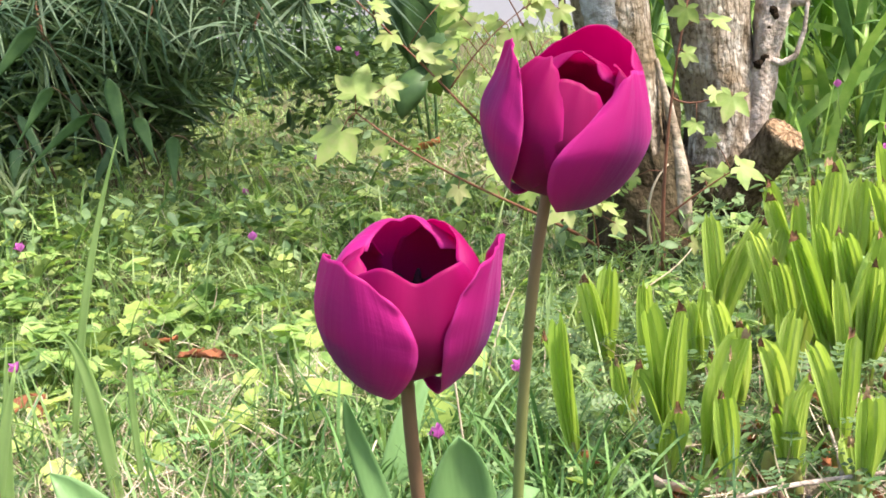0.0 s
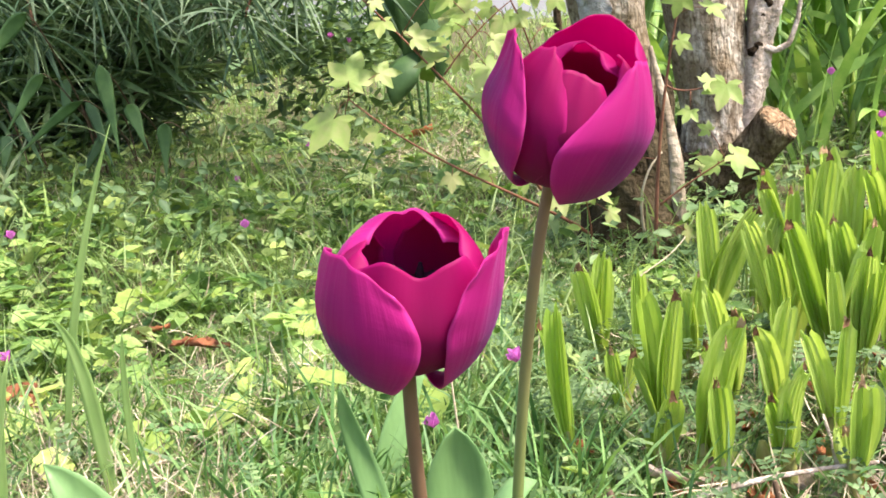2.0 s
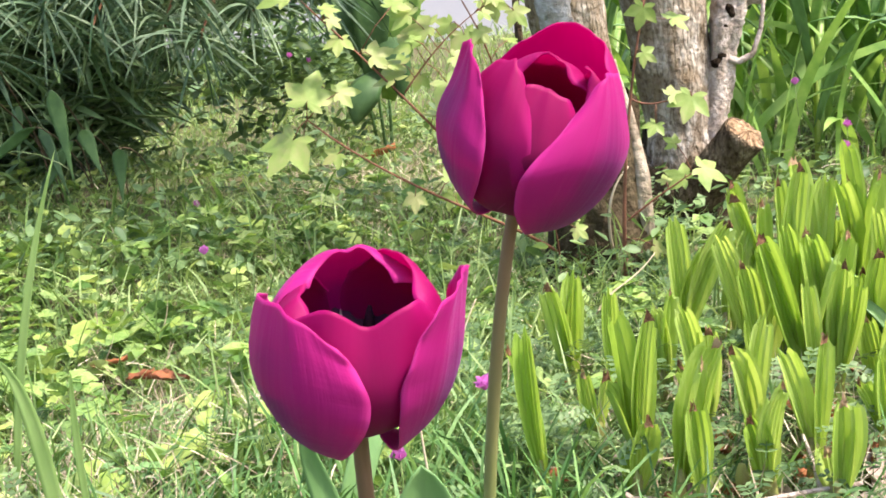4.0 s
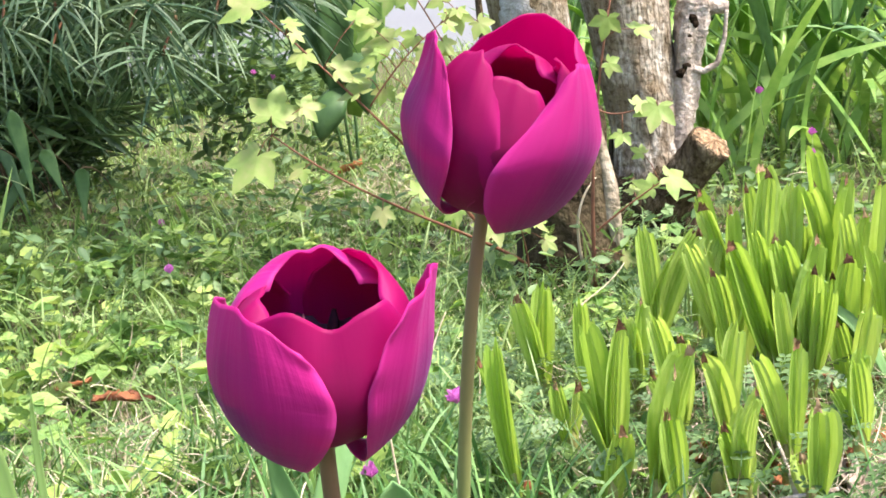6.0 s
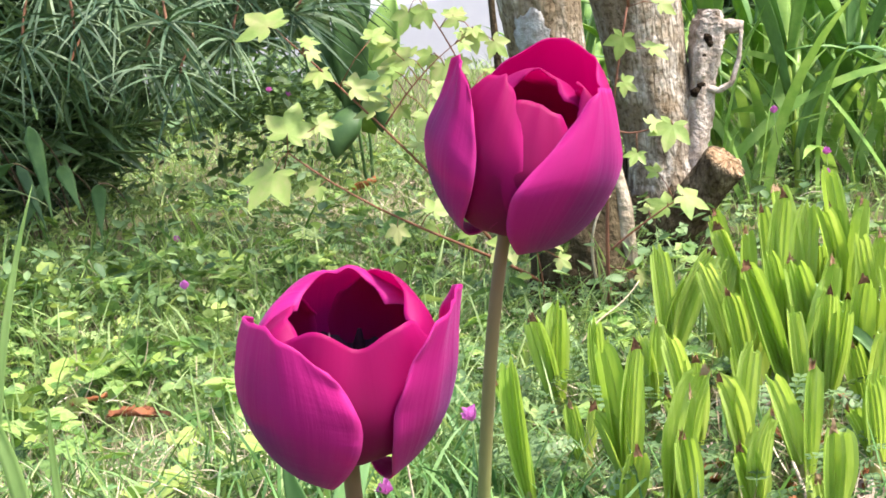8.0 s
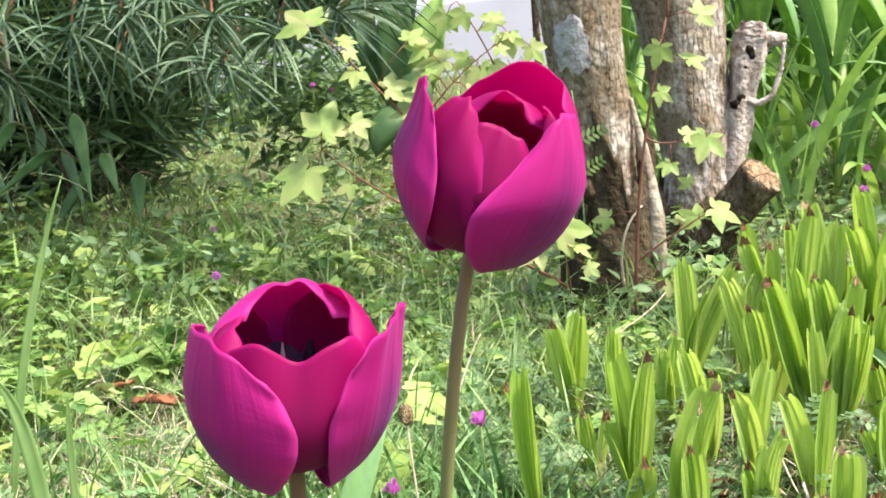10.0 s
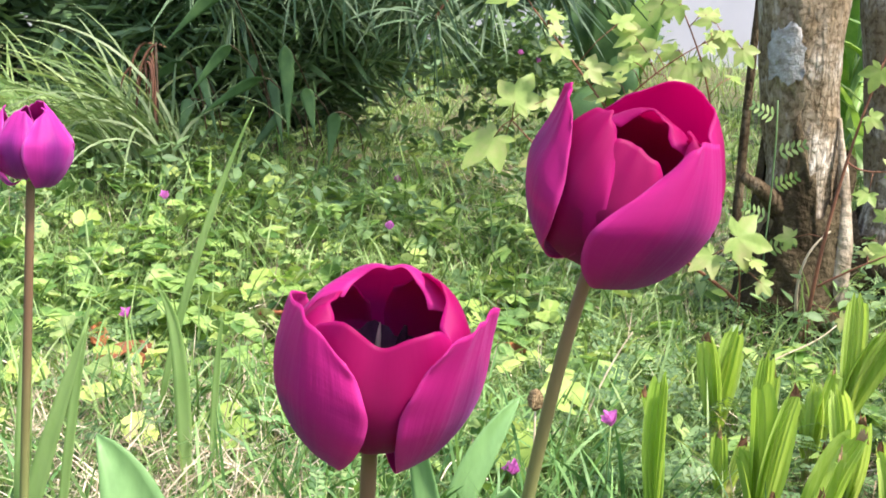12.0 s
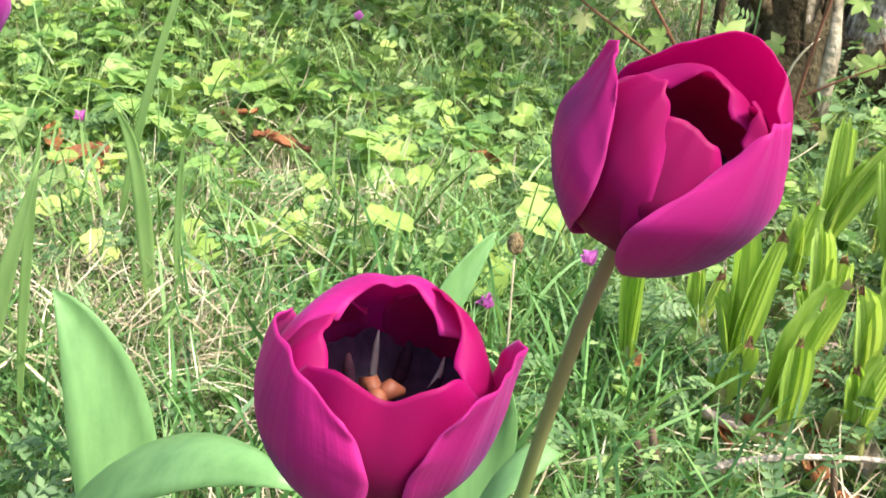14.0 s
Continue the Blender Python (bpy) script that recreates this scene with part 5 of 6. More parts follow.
def build_bush():
    base = tagged(new("conifer_bush"), "dark green conifer bush with long drooping needles in whorls", "bush")
    base.location = (-0.95, 3.1, 0.15)
    o = Vector(base.location)
    rng = np.random.default_rng(3)
    front = [(-0.385, 2.62, 0.554), (-0.387, 2.60, 0.664), (-0.258, 2.66, 0.612), (-0.204, 2.70, 0.690), (-0.110, 2.74, 0.655), (-0.03, 2.82, 0.70),
             (-0.591, 2.60, 0.690), (-0.715, 2.60, 0.660), (-0.501, 2.64, 0.735), (-0.640, 2.64, 0.80), (-0.30, 2.70, 0.78), (-0.86, 2.60, 0.70), (-0.80, 2.62, 0.82), (-0.985, 2.64, 0.66),
             (-0.47, 2.70, 0.60), (-0.66, 2.72, 0.585), (-0.90, 2.70, 0.575), (-0.10, 2.85, 0.80)]
    centres = [np.array(c) for c in front]
    while len(centres) < 64:
        d = rng.normal(0, 1, 3)
        d /= np.linalg.norm(d)
        if d[1] > 0.5:
            continue
        c = np.array([-0.86, 3.2, 0.86]) + d * np.array([0.52, 0.42, 0.40]) * rng.uniform(0.7, 1.05)
        if c[2] > 0.56:
            centres.append(c)
    parts = [whorl(rng, c, 42 if i < len(front) else 30, 0.225) for i, c in enumerate(centres)]
    B, A, L, K, N = (np.concatenate(v) for v in zip(*parts))
    k = len(A)
    ob = blades("needles", B - np.array(o), A, N, rng.uniform(0.0055, 0.0080, k), L, K, M_NEEDLE, rows=8, roll=1.2)
    ob.parent = base
    ob["label"] = "long narrow needles in drooping whorls"
    for i, c in enumerate(centres[:44]):
        p = Vector(c) - o
        tip = p + Vector((rng.uniform(-0.03, 0.06), rng.uniform(0.02, 0.09), rng.uniform(0.07, 0.11)))
        V, F = tube(bezier(p - Vector((0, 0, 0.012)), p.lerp(tip, 0.3) + Vector((0, 0, 0.01)), p.lerp(tip, 0.7), tip, 7), [0.0040, 0.0037, 0.0034, 0.0032, 0.003, 0.0028, 0.0025], 7)
        mesh_object("twig", V, F, M_NODE, base, label="orange-brown twig")
        V, F = tube([tip, tip + Vector((0, 0, 0.010)), tip + Vector((0, 0, 0.024))], [0.003, 0.0042, 0.0012], 7)
        mesh_object("bud", V, F, M_CUT, base, label="pale brown bud")
    for q in ((-0.2, 0.05), (0.1, 0.1)):
        V, F = tube(bezier((q[0] * 0.5, q[1] * 0.5, -0.2), (q[0], q[1], 0.1), (q[0] * 1.5, q[1] * 1.5, 0.3), (q[0] * 2.4, q[1] * 2.4, 0.7), 9), [0.008, 0.0075, 0.007, 0.0065, 0.006, 0.0055, 0.005, 0.0045, 0.004], 9, 0.1)
        mesh_object("branch", V, F, M_BUSHTWIG, base)
    # dense inner leaves
    tv, tf = lens_leaf(2, 0.09, 0.2)
    n = 19000
    d = rng.normal(0, 1, (n, 3))
    d /= np.linalg.norm(d, axis=1)[:, None]
    p = np.array([-1.02, 3.40, 0.62]) + d * rng.random((n, 1)) ** 0.4 * np.array([0.60, 0.5, 0.6])
    p = p[(p[:, 2] > 0.36) | ((p[:, 2] > 0.14) & (p[:, 1] > 3.12) & (p[:, 0] < -0.80))]
    p = p[(p[:, 0] < -0.66) | (p[:, 2] > 0.60)]
    n = len(p)
    V = np.einsum("nij,kj->nki", rotations(rng.random(n) * 6.283, rng.uniform(-0.6, 1.4, n), rng.random(n) * 6.283), tv) * rng.uniform(0.08, 0.17, n)[:, None, None] + p[:, None]
    ob = big_mesh("inner_leaves", V - np.array(o), tf, M_DARKLEAF, True)
    ob.parent = base


build_bush()


# ---- dark bamboo-grass leaves under the bush ----
def dwarf_bamboo():
    base = tagged(new("dwarf_bamboo"), "dark green dwarf bamboo leaves hanging below the bush", "bamboo")
    base.location = (-0.70, 2.62, 0.2)
    o = Vector(base.location)
    rng = random.Random(11)
    pairs = [((-0.691, 2.45, 0.484), (-0.682, 2.45, 0.328)), ((-0.829, 2.45, 0.613), (-0.937, 2.45, 0.51)), ((-0.644, 2.45, 0.39), (-0.623, 2.45, 0.309)),
             ((-0.57, 2.45, 0.34), (-0.58, 2.45, 0.245)), ((-0.818, 2.45, 0.478), (-0.896, 2.45, 0.385)), ((-0.739, 2.45, 0.41), (-0.865, 2.45, 0.329))]
    for i in range(6):
        a = Vector((rng.uniform(-1.1, -0.55), rng.uniform(2.6, 2.8), rng.uniform(0.33, 0.46)))
        b = a + Vector((rng.uniform(-0.12, 0.12), rng.uniform(-0.08, 0.02), rng.uniform(-0.16, -0.06)))
        pairs.append((a, b))
    for a, b in pairs:
        a, b = Vector(a), Vector(b)
        up = Vector((0, 0.01, 0.014))
        strap_leaf(base, (a, a.lerp(b, 0.3) + up, a.lerp(b, 0.7) + up * 0.6, b + (b - a) * 0.45), 0.030 * rng.uniform(0.8, 1.2), M_BLADE, "leaf", 0.04, 16, 5, 0.28, side=(1, 0.2, 0.1), drawn=True)
        root = Vector((a.x * 0.9 - 0.08, 2.85, 0.16))
        V, F = tube([p - o for p in bezier(root, root + Vector((0, 0, 0.15)), a + Vector((0, 0.05, 0.0)), a, 7)], [0.0018] * 6 + [0.0010], 5)
        mesh_object("stalk", V, F, M_BUSHTWIG, base)


dwarf_bamboo()


# ---- maple seedlings ----
def maple_leaf(parent, pos, size, yaw, tip, roll, mat=M_MAPLE):
    lobes = [(-118, 0.52), (-56, 0.86), (0, 1.0), (56, 0.86), (118, 0.52)]
    outline = [(-160, 0.16)]
    for i, (a, r) in enumerate(lobes):
        outline += [(a - 21, r * 0.66), (a - 9, r * 0.82), (a - 4, r * 0.93), (a, r), (a + 4, r * 0.93), (a + 9, r * 0.82), (a + 21, r * 0.66)]
        if i < 4:
            outline.append((a + 29, 0.50))
    outline.append((160, 0.16))
    V = [Vector((0, 0, 0))]
    for a, r in outline:
        t = radians(a)
        V.append(Vector((r * math.cos(t), r * math.sin(t), -0.22 * r * r + 0.05 * math.cos(3 * t))))
    R = Matrix.Rotation(radians(roll), 3, "X") @ Matrix.Rotation(radians(yaw), 3, "Z") @ Matrix.Rotation(radians(tip), 3, "Y")
    o = Vector(parent.location)
    V = [R @ v * size * 0.62 + Vector(pos) - o for v in V]
    F = [(0, i, i + 1) for i in range(1, len(V) - 1)]
    return mesh_object("leaf", V, F, mat, parent)


def seedling(label, foot, branches, leaves, extra, seed):
    rng = random.Random(seed)
    base = tagged(new("maple_seedling"), label, "maple", "maple seedlings")
    base.location = foot
    o = Vector(foot)
    ends = []
    for pts, r in branches:
        P = bezier(*pts, 14)
        V, F = tube([p - o for p in P], [r * (1 - 0.6 * i / 13) for i in range(14)], 7, 0.08)
        mesh_object("branch", V, F, M_TWIG, base)
        ends.append(P)
    places = [(Vector(p), s) for p, s in leaves]
    for _ in range(extra):
        P = rng.choice(ends)
        q = P[rng.randint(3, 13)]
        places.append((q + Vector((rng.uniform(-0.05, 0.05), rng.uniform(-0.06, 0.06), rng.uniform(-0.03, 0.05))), rng.uniform(0.035, 0.06)))
    for q, s in places:
        near = min((p for P in ends for p in P), key=lambda p: (p - q).length)
        d = q - near
        maple_leaf(base, q, s, math.degrees(math.atan2(d.z + rng.uniform(-0.02, 0.01), d.x)) + rng.uniform(-35, 35), rng.uniform(0, 24), rng.uniform(30, 68))
        V, F = tube([near - o, near.lerp(q, 0.5) + Vector((0, 0, 0.006)) - o, q - o], [0.0010, 0.0009, 0.0008], 5)
        mesh_object("leaf_stalk", V, F, M_TWIG, base)


seedling("young maple with yellow-green lobed leaves on red twigs", (0.409, 1.90, 0.06),
         [(((0.409, 1.90, 0.04), (0.410, 1.88, 0.20), (0.435, 1.88, 0.38), (0.491, 1.88, 0.566)), 0.0042), (((0.491, 1.88, 0.56), (0.50, 1.88, 0.7), (0.505, 1.88, 0.85), (0.52, 1.9, 1.0)), 0.003),
          (((0.418, 1.88, 0.150), (0.45, 1.87, 0.175), (0.494, 1.86, 0.205), (0.545, 1.86, 0.228)), 0.0024), (((0.443, 1.88, 0.36), (0.47, 1.88, 0.34), (0.50, 1.87, 0.35), (0.54, 1.87, 0.358)), 0.002)],
         [((0.474, 1.87, 0.512), 0.066), ((0.520, 1.87, 0.487), 0.066), ((0.542, 1.86, 0.354), 0.085), ((0.508, 1.87, 0.359), 0.058), ((0.479, 1.87, 0.314), 0.050), ((0.546, 1.85, 0.231), 0.085), ((0.519, 1.86, 0.215), 0.066),
          ((0.542, 1.87, 0.559), 0.066), ((0.458, 1.86, 0.103), 0.045), ((0.467, 1.87, 0.437), 0.050), ((0.510, 1.87, 0.276), 0.040)], 2, 2)
seedling("low maple branch with yellow-green lobed leaves on red twigs", (0.30, 1.98, 0.09),
         [(((0.30, 1.98, 0.09), (0.20, 1.90, 0.185), (0.03, 1.88, 0.25), (-0.112, 1.88, 0.396)), 0.0034), (((0.24, 1.95, 0.15), (0.15, 1.88, 0.30), (0.02, 1.88, 0.46), (-0.087, 1.88, 0.584)), 0.0032),
          (((0.25, 2.0, 0.2), (0.24, 1.95, 0.4), (0.21, 1.88, 0.50), (0.141, 1.88, 0.62)), 0.0026), (((0.058, 1.88, 0.42), (0.10, 1.88, 0.47), (0.15, 1.88, 0.52), (0.224, 1.88, 0.555)), 0.0018)],
         [((-0.140, 1.87, 0.366), 0.125), ((-0.107, 1.87, 0.428), 0.112), ((-0.112, 1.88, 0.606), 0.115), ((-0.053, 1.88, 0.435), 0.066), ((-0.040, 1.88, 0.523), 0.062), ((0.011, 1.88, 0.488), 0.072),
          ((0.043, 1.88, 0.446), 0.078), ((0.131, 1.87, 0.429), 0.095), ((0.105, 1.88, 0.375), 0.078), ((0.037, 1.88, 0.470), 0.062), ((-0.069, 1.88, 0.332), 0.052), ((0.053, 1.88, 0.242), 0.052),
          ((0.119, 1.88, 0.262), 0.062), ((0.182, 1.88, 0.223), 0.052), ((0.111, 1.88, 0.526), 0.088), ((0.081, 1.88, 0.548), 0.072), ((0.055, 1.88, 0.566), 0.062), ((0.170, 1.88, 0.504), 0.076), ((0.224, 1.88, 0.553), 0.062),
          ((0.121, 1.88, 0.599), 0.064), ((0.079, 1.88, 0.497), 0.075), ((0.195, 1.88, 0.585), 0.052)], 20, 3)
seedling("low maple twig with large yellow-green leaves before the trunk", (0.30, 1.95, 0.08),
         [(((0.30, 1.95, 0.06), (0.30, 1.92, 0.12), (0.29, 1.89, 0.17), (0.275, 1.88, 0.225)), 0.002)],
         [((0.278, 1.87, 0.225), 0.118), ((0.240, 1.87, 0.191), 0.080), ((0.305, 1.87, 0.186), 0.066), ((0.325, 1.87, 0.150), 0.045)], 0, 5)


# ---- lily-like plants beyond the shoots ----
def lily(seed, height):
    rng = random.Random(seed)
    base = tagged(new("leafy_plant"), "tall plant with long arching bright green strap leaves", "plant", "strap-leaved plants")
    V, F = tube([(0, 0, -0.03), (0.005, 0, height * 0.3), (0, 0.004, height * 0.62)], [0.008, 0.007, 0.004], 8)
    mesh_object("stem", V, F, M_SHOOT, base)
    for i in range(13):
        a = i * 2.4 + rng.uniform(-0.4, 0.4)
        z0 = height * (0.08 + 0.5 * i / 12)
        L = height * rng.uniform(0.55, 0.8)
        out = rng.uniform(0.25, 0.75) * (1.25 - 0.6 * i / 12)
        d = Vector((math.cos(a), math.sin(a), 0))
        p0 = Vector((0, 0, z0))
        p1 = p0 + d * L * 0.2 * out + Vector((0, 0, L * 0.40))
        p2 = p0 + d * L * 0.6 * out + Vector((0, 0, L * 0.75))
        p3 = p0 + d * L * 1.1 * out + Vector((0, 0, L * rng.uniform(0.55, 0.95)))
        strap_leaf(base, (p0, p1, p2, p3), rng.uniform(0.032, 0.052), M_TULIP_LEAF if i % 5 == 2 else M_LILY, "leaf", 0.3, 10, 5, 0.45, side=(-d.y, d.x, 0))
    return base


lilies = [lily(k, h) for k, h in ((1, 0.62), (2, 0.5), (3, 0.7))]
spotsL = [(1.034, 2.6), (1.25, 2.75), (0.93, 2.85), (1.4, 2.55), (1.12, 3.05), (1.55, 2.9), (0.85, 3.2), (1.3, 3.3), (1.7, 3.2), (1.0, 3.5), (1.5, 3.6), (1.85, 2.7), (0.72, 3.5), (1.95, 3.5), (1.2, 3.9), (1.65, 4.0), (0.9, 4.2)]
for i, (x, y) in enumerate(spotsL):
    m = pose(x, y, float(ground_height(x, y)), 0, 0, 67 * i)
    if i < 3:
        lilies[i].matrix_basis = m
    else:
        copy_thing(lilies[i % 3], m)


# ---- background thicket either side of the gap ----
def thicket(name, label, centre, radii, n, size, mat, seed):
    rng = np.random.default_rng(seed)
    tv, tf = lens_leaf(2, 0.42, 0.25)
    d = rng.normal(0, 1, (n, 3))
    d /= np.linalg.norm(d, axis=1)[:, None]
    p = np.array(centre) + d * rng.random((n, 1)) ** 0.45 * np.array(radii) * (1 + 0.25 * np.sin(6 * d[:, :1]) * np.cos(5 * d[:, 2:3]))
    p = p[p[:, 2] > 0.02]
    n = len(p)
    ob = scatter(name, tv, tf, p, rotations(rng.random(n) * 6.283, rng.uniform(-0.3, 1.3, n), rng.random(n) * 6.283), size * rng.uniform(0.6, 1.3, n), mat, label, "shrub")


thicket("shrub", "dense dark green shrubs behind the garden bed", (2.9, 5.4, 0.7), (1.9, 0.8, 1.3), 9000, 0.16, M_DARKLEAF, 1)
thicket("shrub", "dense green shrubs behind the conifer bush", (-3.0, 5.4, 0.8), (2.2, 0.8, 1.4), 10000, 0.15, M_DARKLEAF, 2)
thicket("shrub", "green low growth before the far wall", (-0.6, 6.6, 0.25), (0.9, 0.6, 0.5), 2500, 0.10, M_VETCH, 3)
thicket("shrub", "dark green growth behind the strap leaves", (1.65, 4.6, 0.45), (0.85, 0.3, 0.62), 3600, 0.10, M_DARKLEAF, 6)
thicket("shrub", "shaded dark green shrub between conifer and far wall", (-0.32, 3.72, 0.84), (0.32, 0.22, 0.24), 1700, 0.10, M_DARKLEAF, 4)
thicket("shrub", "low green undergrowth beside the conifer bush", (-0.30, 4.1, 0.40), (0.42, 0.25, 0.34), 900, 0.06, M_VETCH, 5)


# ---- broad-leaved plant in the gap ----
def broad_plant():
    base = tagged(new("broad_leaved_plant"), "plant with large dark glossy green leaves beside the conifer", "plant")
    base.location = (0.0, 3.45, 0.12)
    rng = random.Random(21)
    for a, b, w in (((0.03, 3.42, 0.30), (0.16, 3.4, 0.70), 0.12), ((-0.01, 3.42, 0.34), (0.03, 3.36, 0.76), 0.11), ((-0.02, 3.42, 0.40), (-0.10, 3.38, 0.66), 0.09),
                    ((0.0, 3.42, 0.40), (-0.08, 3.34, 0.24), 0.10), ((0.04, 3.42, 0.52), (0.07, 3.34, 0.30), 0.10), ((0.03, 3.45, 0.5), (0.10, 3.4, 0.95), 0.07), ((-0.03, 3.45, 0.5), (-0.16, 3.42, 0.9), 0.06)):
        a, b = Vector(a), Vector(b)
        out = Vector((0, -0.05, 0.03))
        strap_leaf(base, (a, a.lerp(b, 0.35) + out, a.lerp(b, 0.7) + out, b), w, M_LILY if b.x > 0.12 else M_BLADE, "leaf", 0.3, 14, 7, 0.5, side=(1, 0.5 * rng.uniform(-1, 1), 0))
    for x in (-0.03, 0.0, 0.03):
        V, F = tube([(x * 0.3, 0, -0.1), (x, 0, 0.15), (x, 0, 0.45)], [0.006, 0.005, 0.004], 7)
        mesh_object("stem", V, F, M_BLADE, base)


broad_plant()


# ---- litter ----
def dead_leaf(pos, size, yaw, seed, label="curled red-brown dead leaf on the ground"):
    rng = random.Random(seed)
    V = []
    rows, cols = 8, 5
    for i in range(rows):
        t = i / (rows - 1)
        w = 0.42 * math.sin(math.pi * (0.04 + 0.94 * t)) ** 0.8
        for j in range(cols):
            u = 2 * j / (cols - 1) - 1
            V.append(Vector((t - 0.5, u * w * 0.5, 0.14 * u * u * rng.uniform(0.6, 1.4) + 0.16 * (t - 0.5) ** 2 + rng.uniform(-0.015, 0.015))) * size)
    ob = mesh_object("dead_leaf", V, grid_faces(rows, cols), M_BROWN)
    ob.matrix_basis = pose(*pos, rng.uniform(-20, 20), rng.uniform(-20, 20), yaw)
    so = ob.modifiers.new("thickness", "SOLIDIFY")
    so.thickness = 0.0006
    return tagged(ob, label, "dead leaf", "dead leaves")


BED = [(0.31, 1.06, 0.07), (0.40, 1.14, 0.08), (0.46, 1.22, 0.07), (0.54, 1.1, 0.08), (0.24, 1.0, 0.06), (0.35, 1.2, 0.07), (0.47, 0.95, 0.08), (0.43, 0.98, 0.07), (0.56, 1.02, 0.08), (0.17, 1.2, 0.06)]
LITTER = BED + [(-0.596, 1.473, 0.06), (-0.07, 1.654, 0.05), (-0.478, 1.685, 0.062), (-0.369, 1.58, 0.06), (0.256, 1.133, 0.07), (0.219, 1.401, 0.06), (-0.395, 1.60, 0.05), (-0.455, 1.70, 0.05), (-0.575, 1.41, 0.05), (-0.345, 1.555, 0.06),
          (0.32, 0.97, 0.07), (0.28, 1.02, 0.06), (0.44, 1.08, 0.08), (0.5, 1.2, 0.07), (-0.02, 3.3, 0.11), (-0.62, 1.43, 0.07), (-0.68, 1.5, 0.07), (0.36, 0.93, 0.06), (0.62, 1.3, 0.08), (0.15, 1.12, 0.05)]
for i, (x, y, size) in enumerate(LITTER):
    dead_leaf((x, y, float(ground_height(x, y)) + (0.022 if x > 0.1 else 0.06)), size, 67 * i, i)


for i, (x, y, size) in enumerate(((0.47, 1.0, 0.07), (0.50, 1.04, 0.08), (0.53, 0.98, 0.07), (0.44, 0.93, 0.06), (0.57, 1.1, 0.08), (0.38, 1.02, 0.06))):
    ob = dead_leaf((x, y, float(ground_height(x, y)) + 0.018), size, 49 * i + 15, i + 60, "papery pale pinkish dry leaf on the bed")
    ob.data.materials[0] = M_PAPER
rl = random.Random(17)
for i in range(34):                   # loose litter between the shoots
    x, y = rl.uniform(0.24, 0.72), rl.uniform(0.86, 1.42)
    ob = dead_leaf((x, y, float(ground_height(x, y)) + rl.uniform(0.014, 0.03)), rl.uniform(0.035, 0.075), rl.uniform(0, 360), i + 90,
                   ("papery pale pinkish dry leaf on the bed", "curled brown dead leaf between the shoots")[i % 2])
    ob.data.materials[0] = (M_PAPER, M_BROWN)[i % 2]


def leaf_tuft(x, y, count, size, height, mat, label, seed):
    """A small weed: thin stalks with paired oval leaves."""
    rng = random.Random(seed)
    base = tagged(new("weed"), label, "weed", "small weeds")
    base.location = (x, y, float(ground_height(x, y)))
    for i in range(count):
        a = i * 2.4 + rng.uniform(-0.3, 0.3)
        d = Vector((math.cos(a), math.sin(a), 0))
        tip = d * rng.uniform(0.2, 1.0) * height * 0.7 + Vector((0, 0, height * rng.uniform(0.55, 1.0)))
        V, F = tube(bezier((0, 0, -0.01), (0, 0, height * 0.3), tip - Vector((0, 0, height * 0.2)), tip, 7), [0.0011] * 7, 5)
        mesh_object("stalk", V, F, mat, base)
        for sg in (-1, 0, 1):
            out = Matrix.Rotation(0.95 * sg + rng.uniform(-0.2, 0.2), 3, "Z") @ d
            sd = Vector((-out.y, out.x, rng.uniform(-0.3, 0.3)))
            L, V = size * rng.uniform(0.75, 1.15), []
            for k in range(7):
                t = k / 6
                w = L * 0.34 * math.sin(math.pi * min(1.0, t ** 0.9 * 0.97 + 0.02)) ** 0.7
                m = tip + out * L * t + Vector((0, 0, L * (0.25 * t - 0.3 * t * t)))
                V += [m - sd * w + Vector((0, 0, w * 0.25)), m, m + sd * w + Vector((0, 0, w * 0.25))]
            mesh_object("leaf", V, grid_faces(7, 3), mat, base)


leaf_tuft(-0.328, 1.201, 9, 0.017, 0.075, M_TULIP_LEAF, "low weed with small blue-green oval leaves", 3)
leaf_tuft(-0.29, 1.19, 6, 0.016, 0.06, M_TULIP_LEAF, "low weed with small blue-green oval leaves", 5)
leaf_tuft(-0.528, 1.319, 4, 0.036, 0.085, M_LIME, "small yellow-green weed with oval leaves", 7)
leaf_tuft(-0.408, 1.80, 5, 0.045, 0.085, M_WEED, "low weed with broad oval green leaves", 8)
leaf_tuft(-0.62, 1.66, 7, 0.045, 0.09, M_WEED, "low weed with broad oval green leaves", 9)
leaf_tuft(-0.70, 1.78, 6, 0.05, 0.09, M_WEED, "low weed with broad oval green leaves", 11)


def fallen_twig(pts, r, label, mat):
    P = bezier(*pts, 18)
    o = P[0].copy()
    V, F = tube([p - o for p in P], [r * (1 - 0.5 * i / 17) for i in range(18)], 7, 0.15, 4)
    ob = mesh_object("fallen_twig", V, F, mat)
    ob.location = o
    return tagged(ob, label, "twig", "fallen twigs")


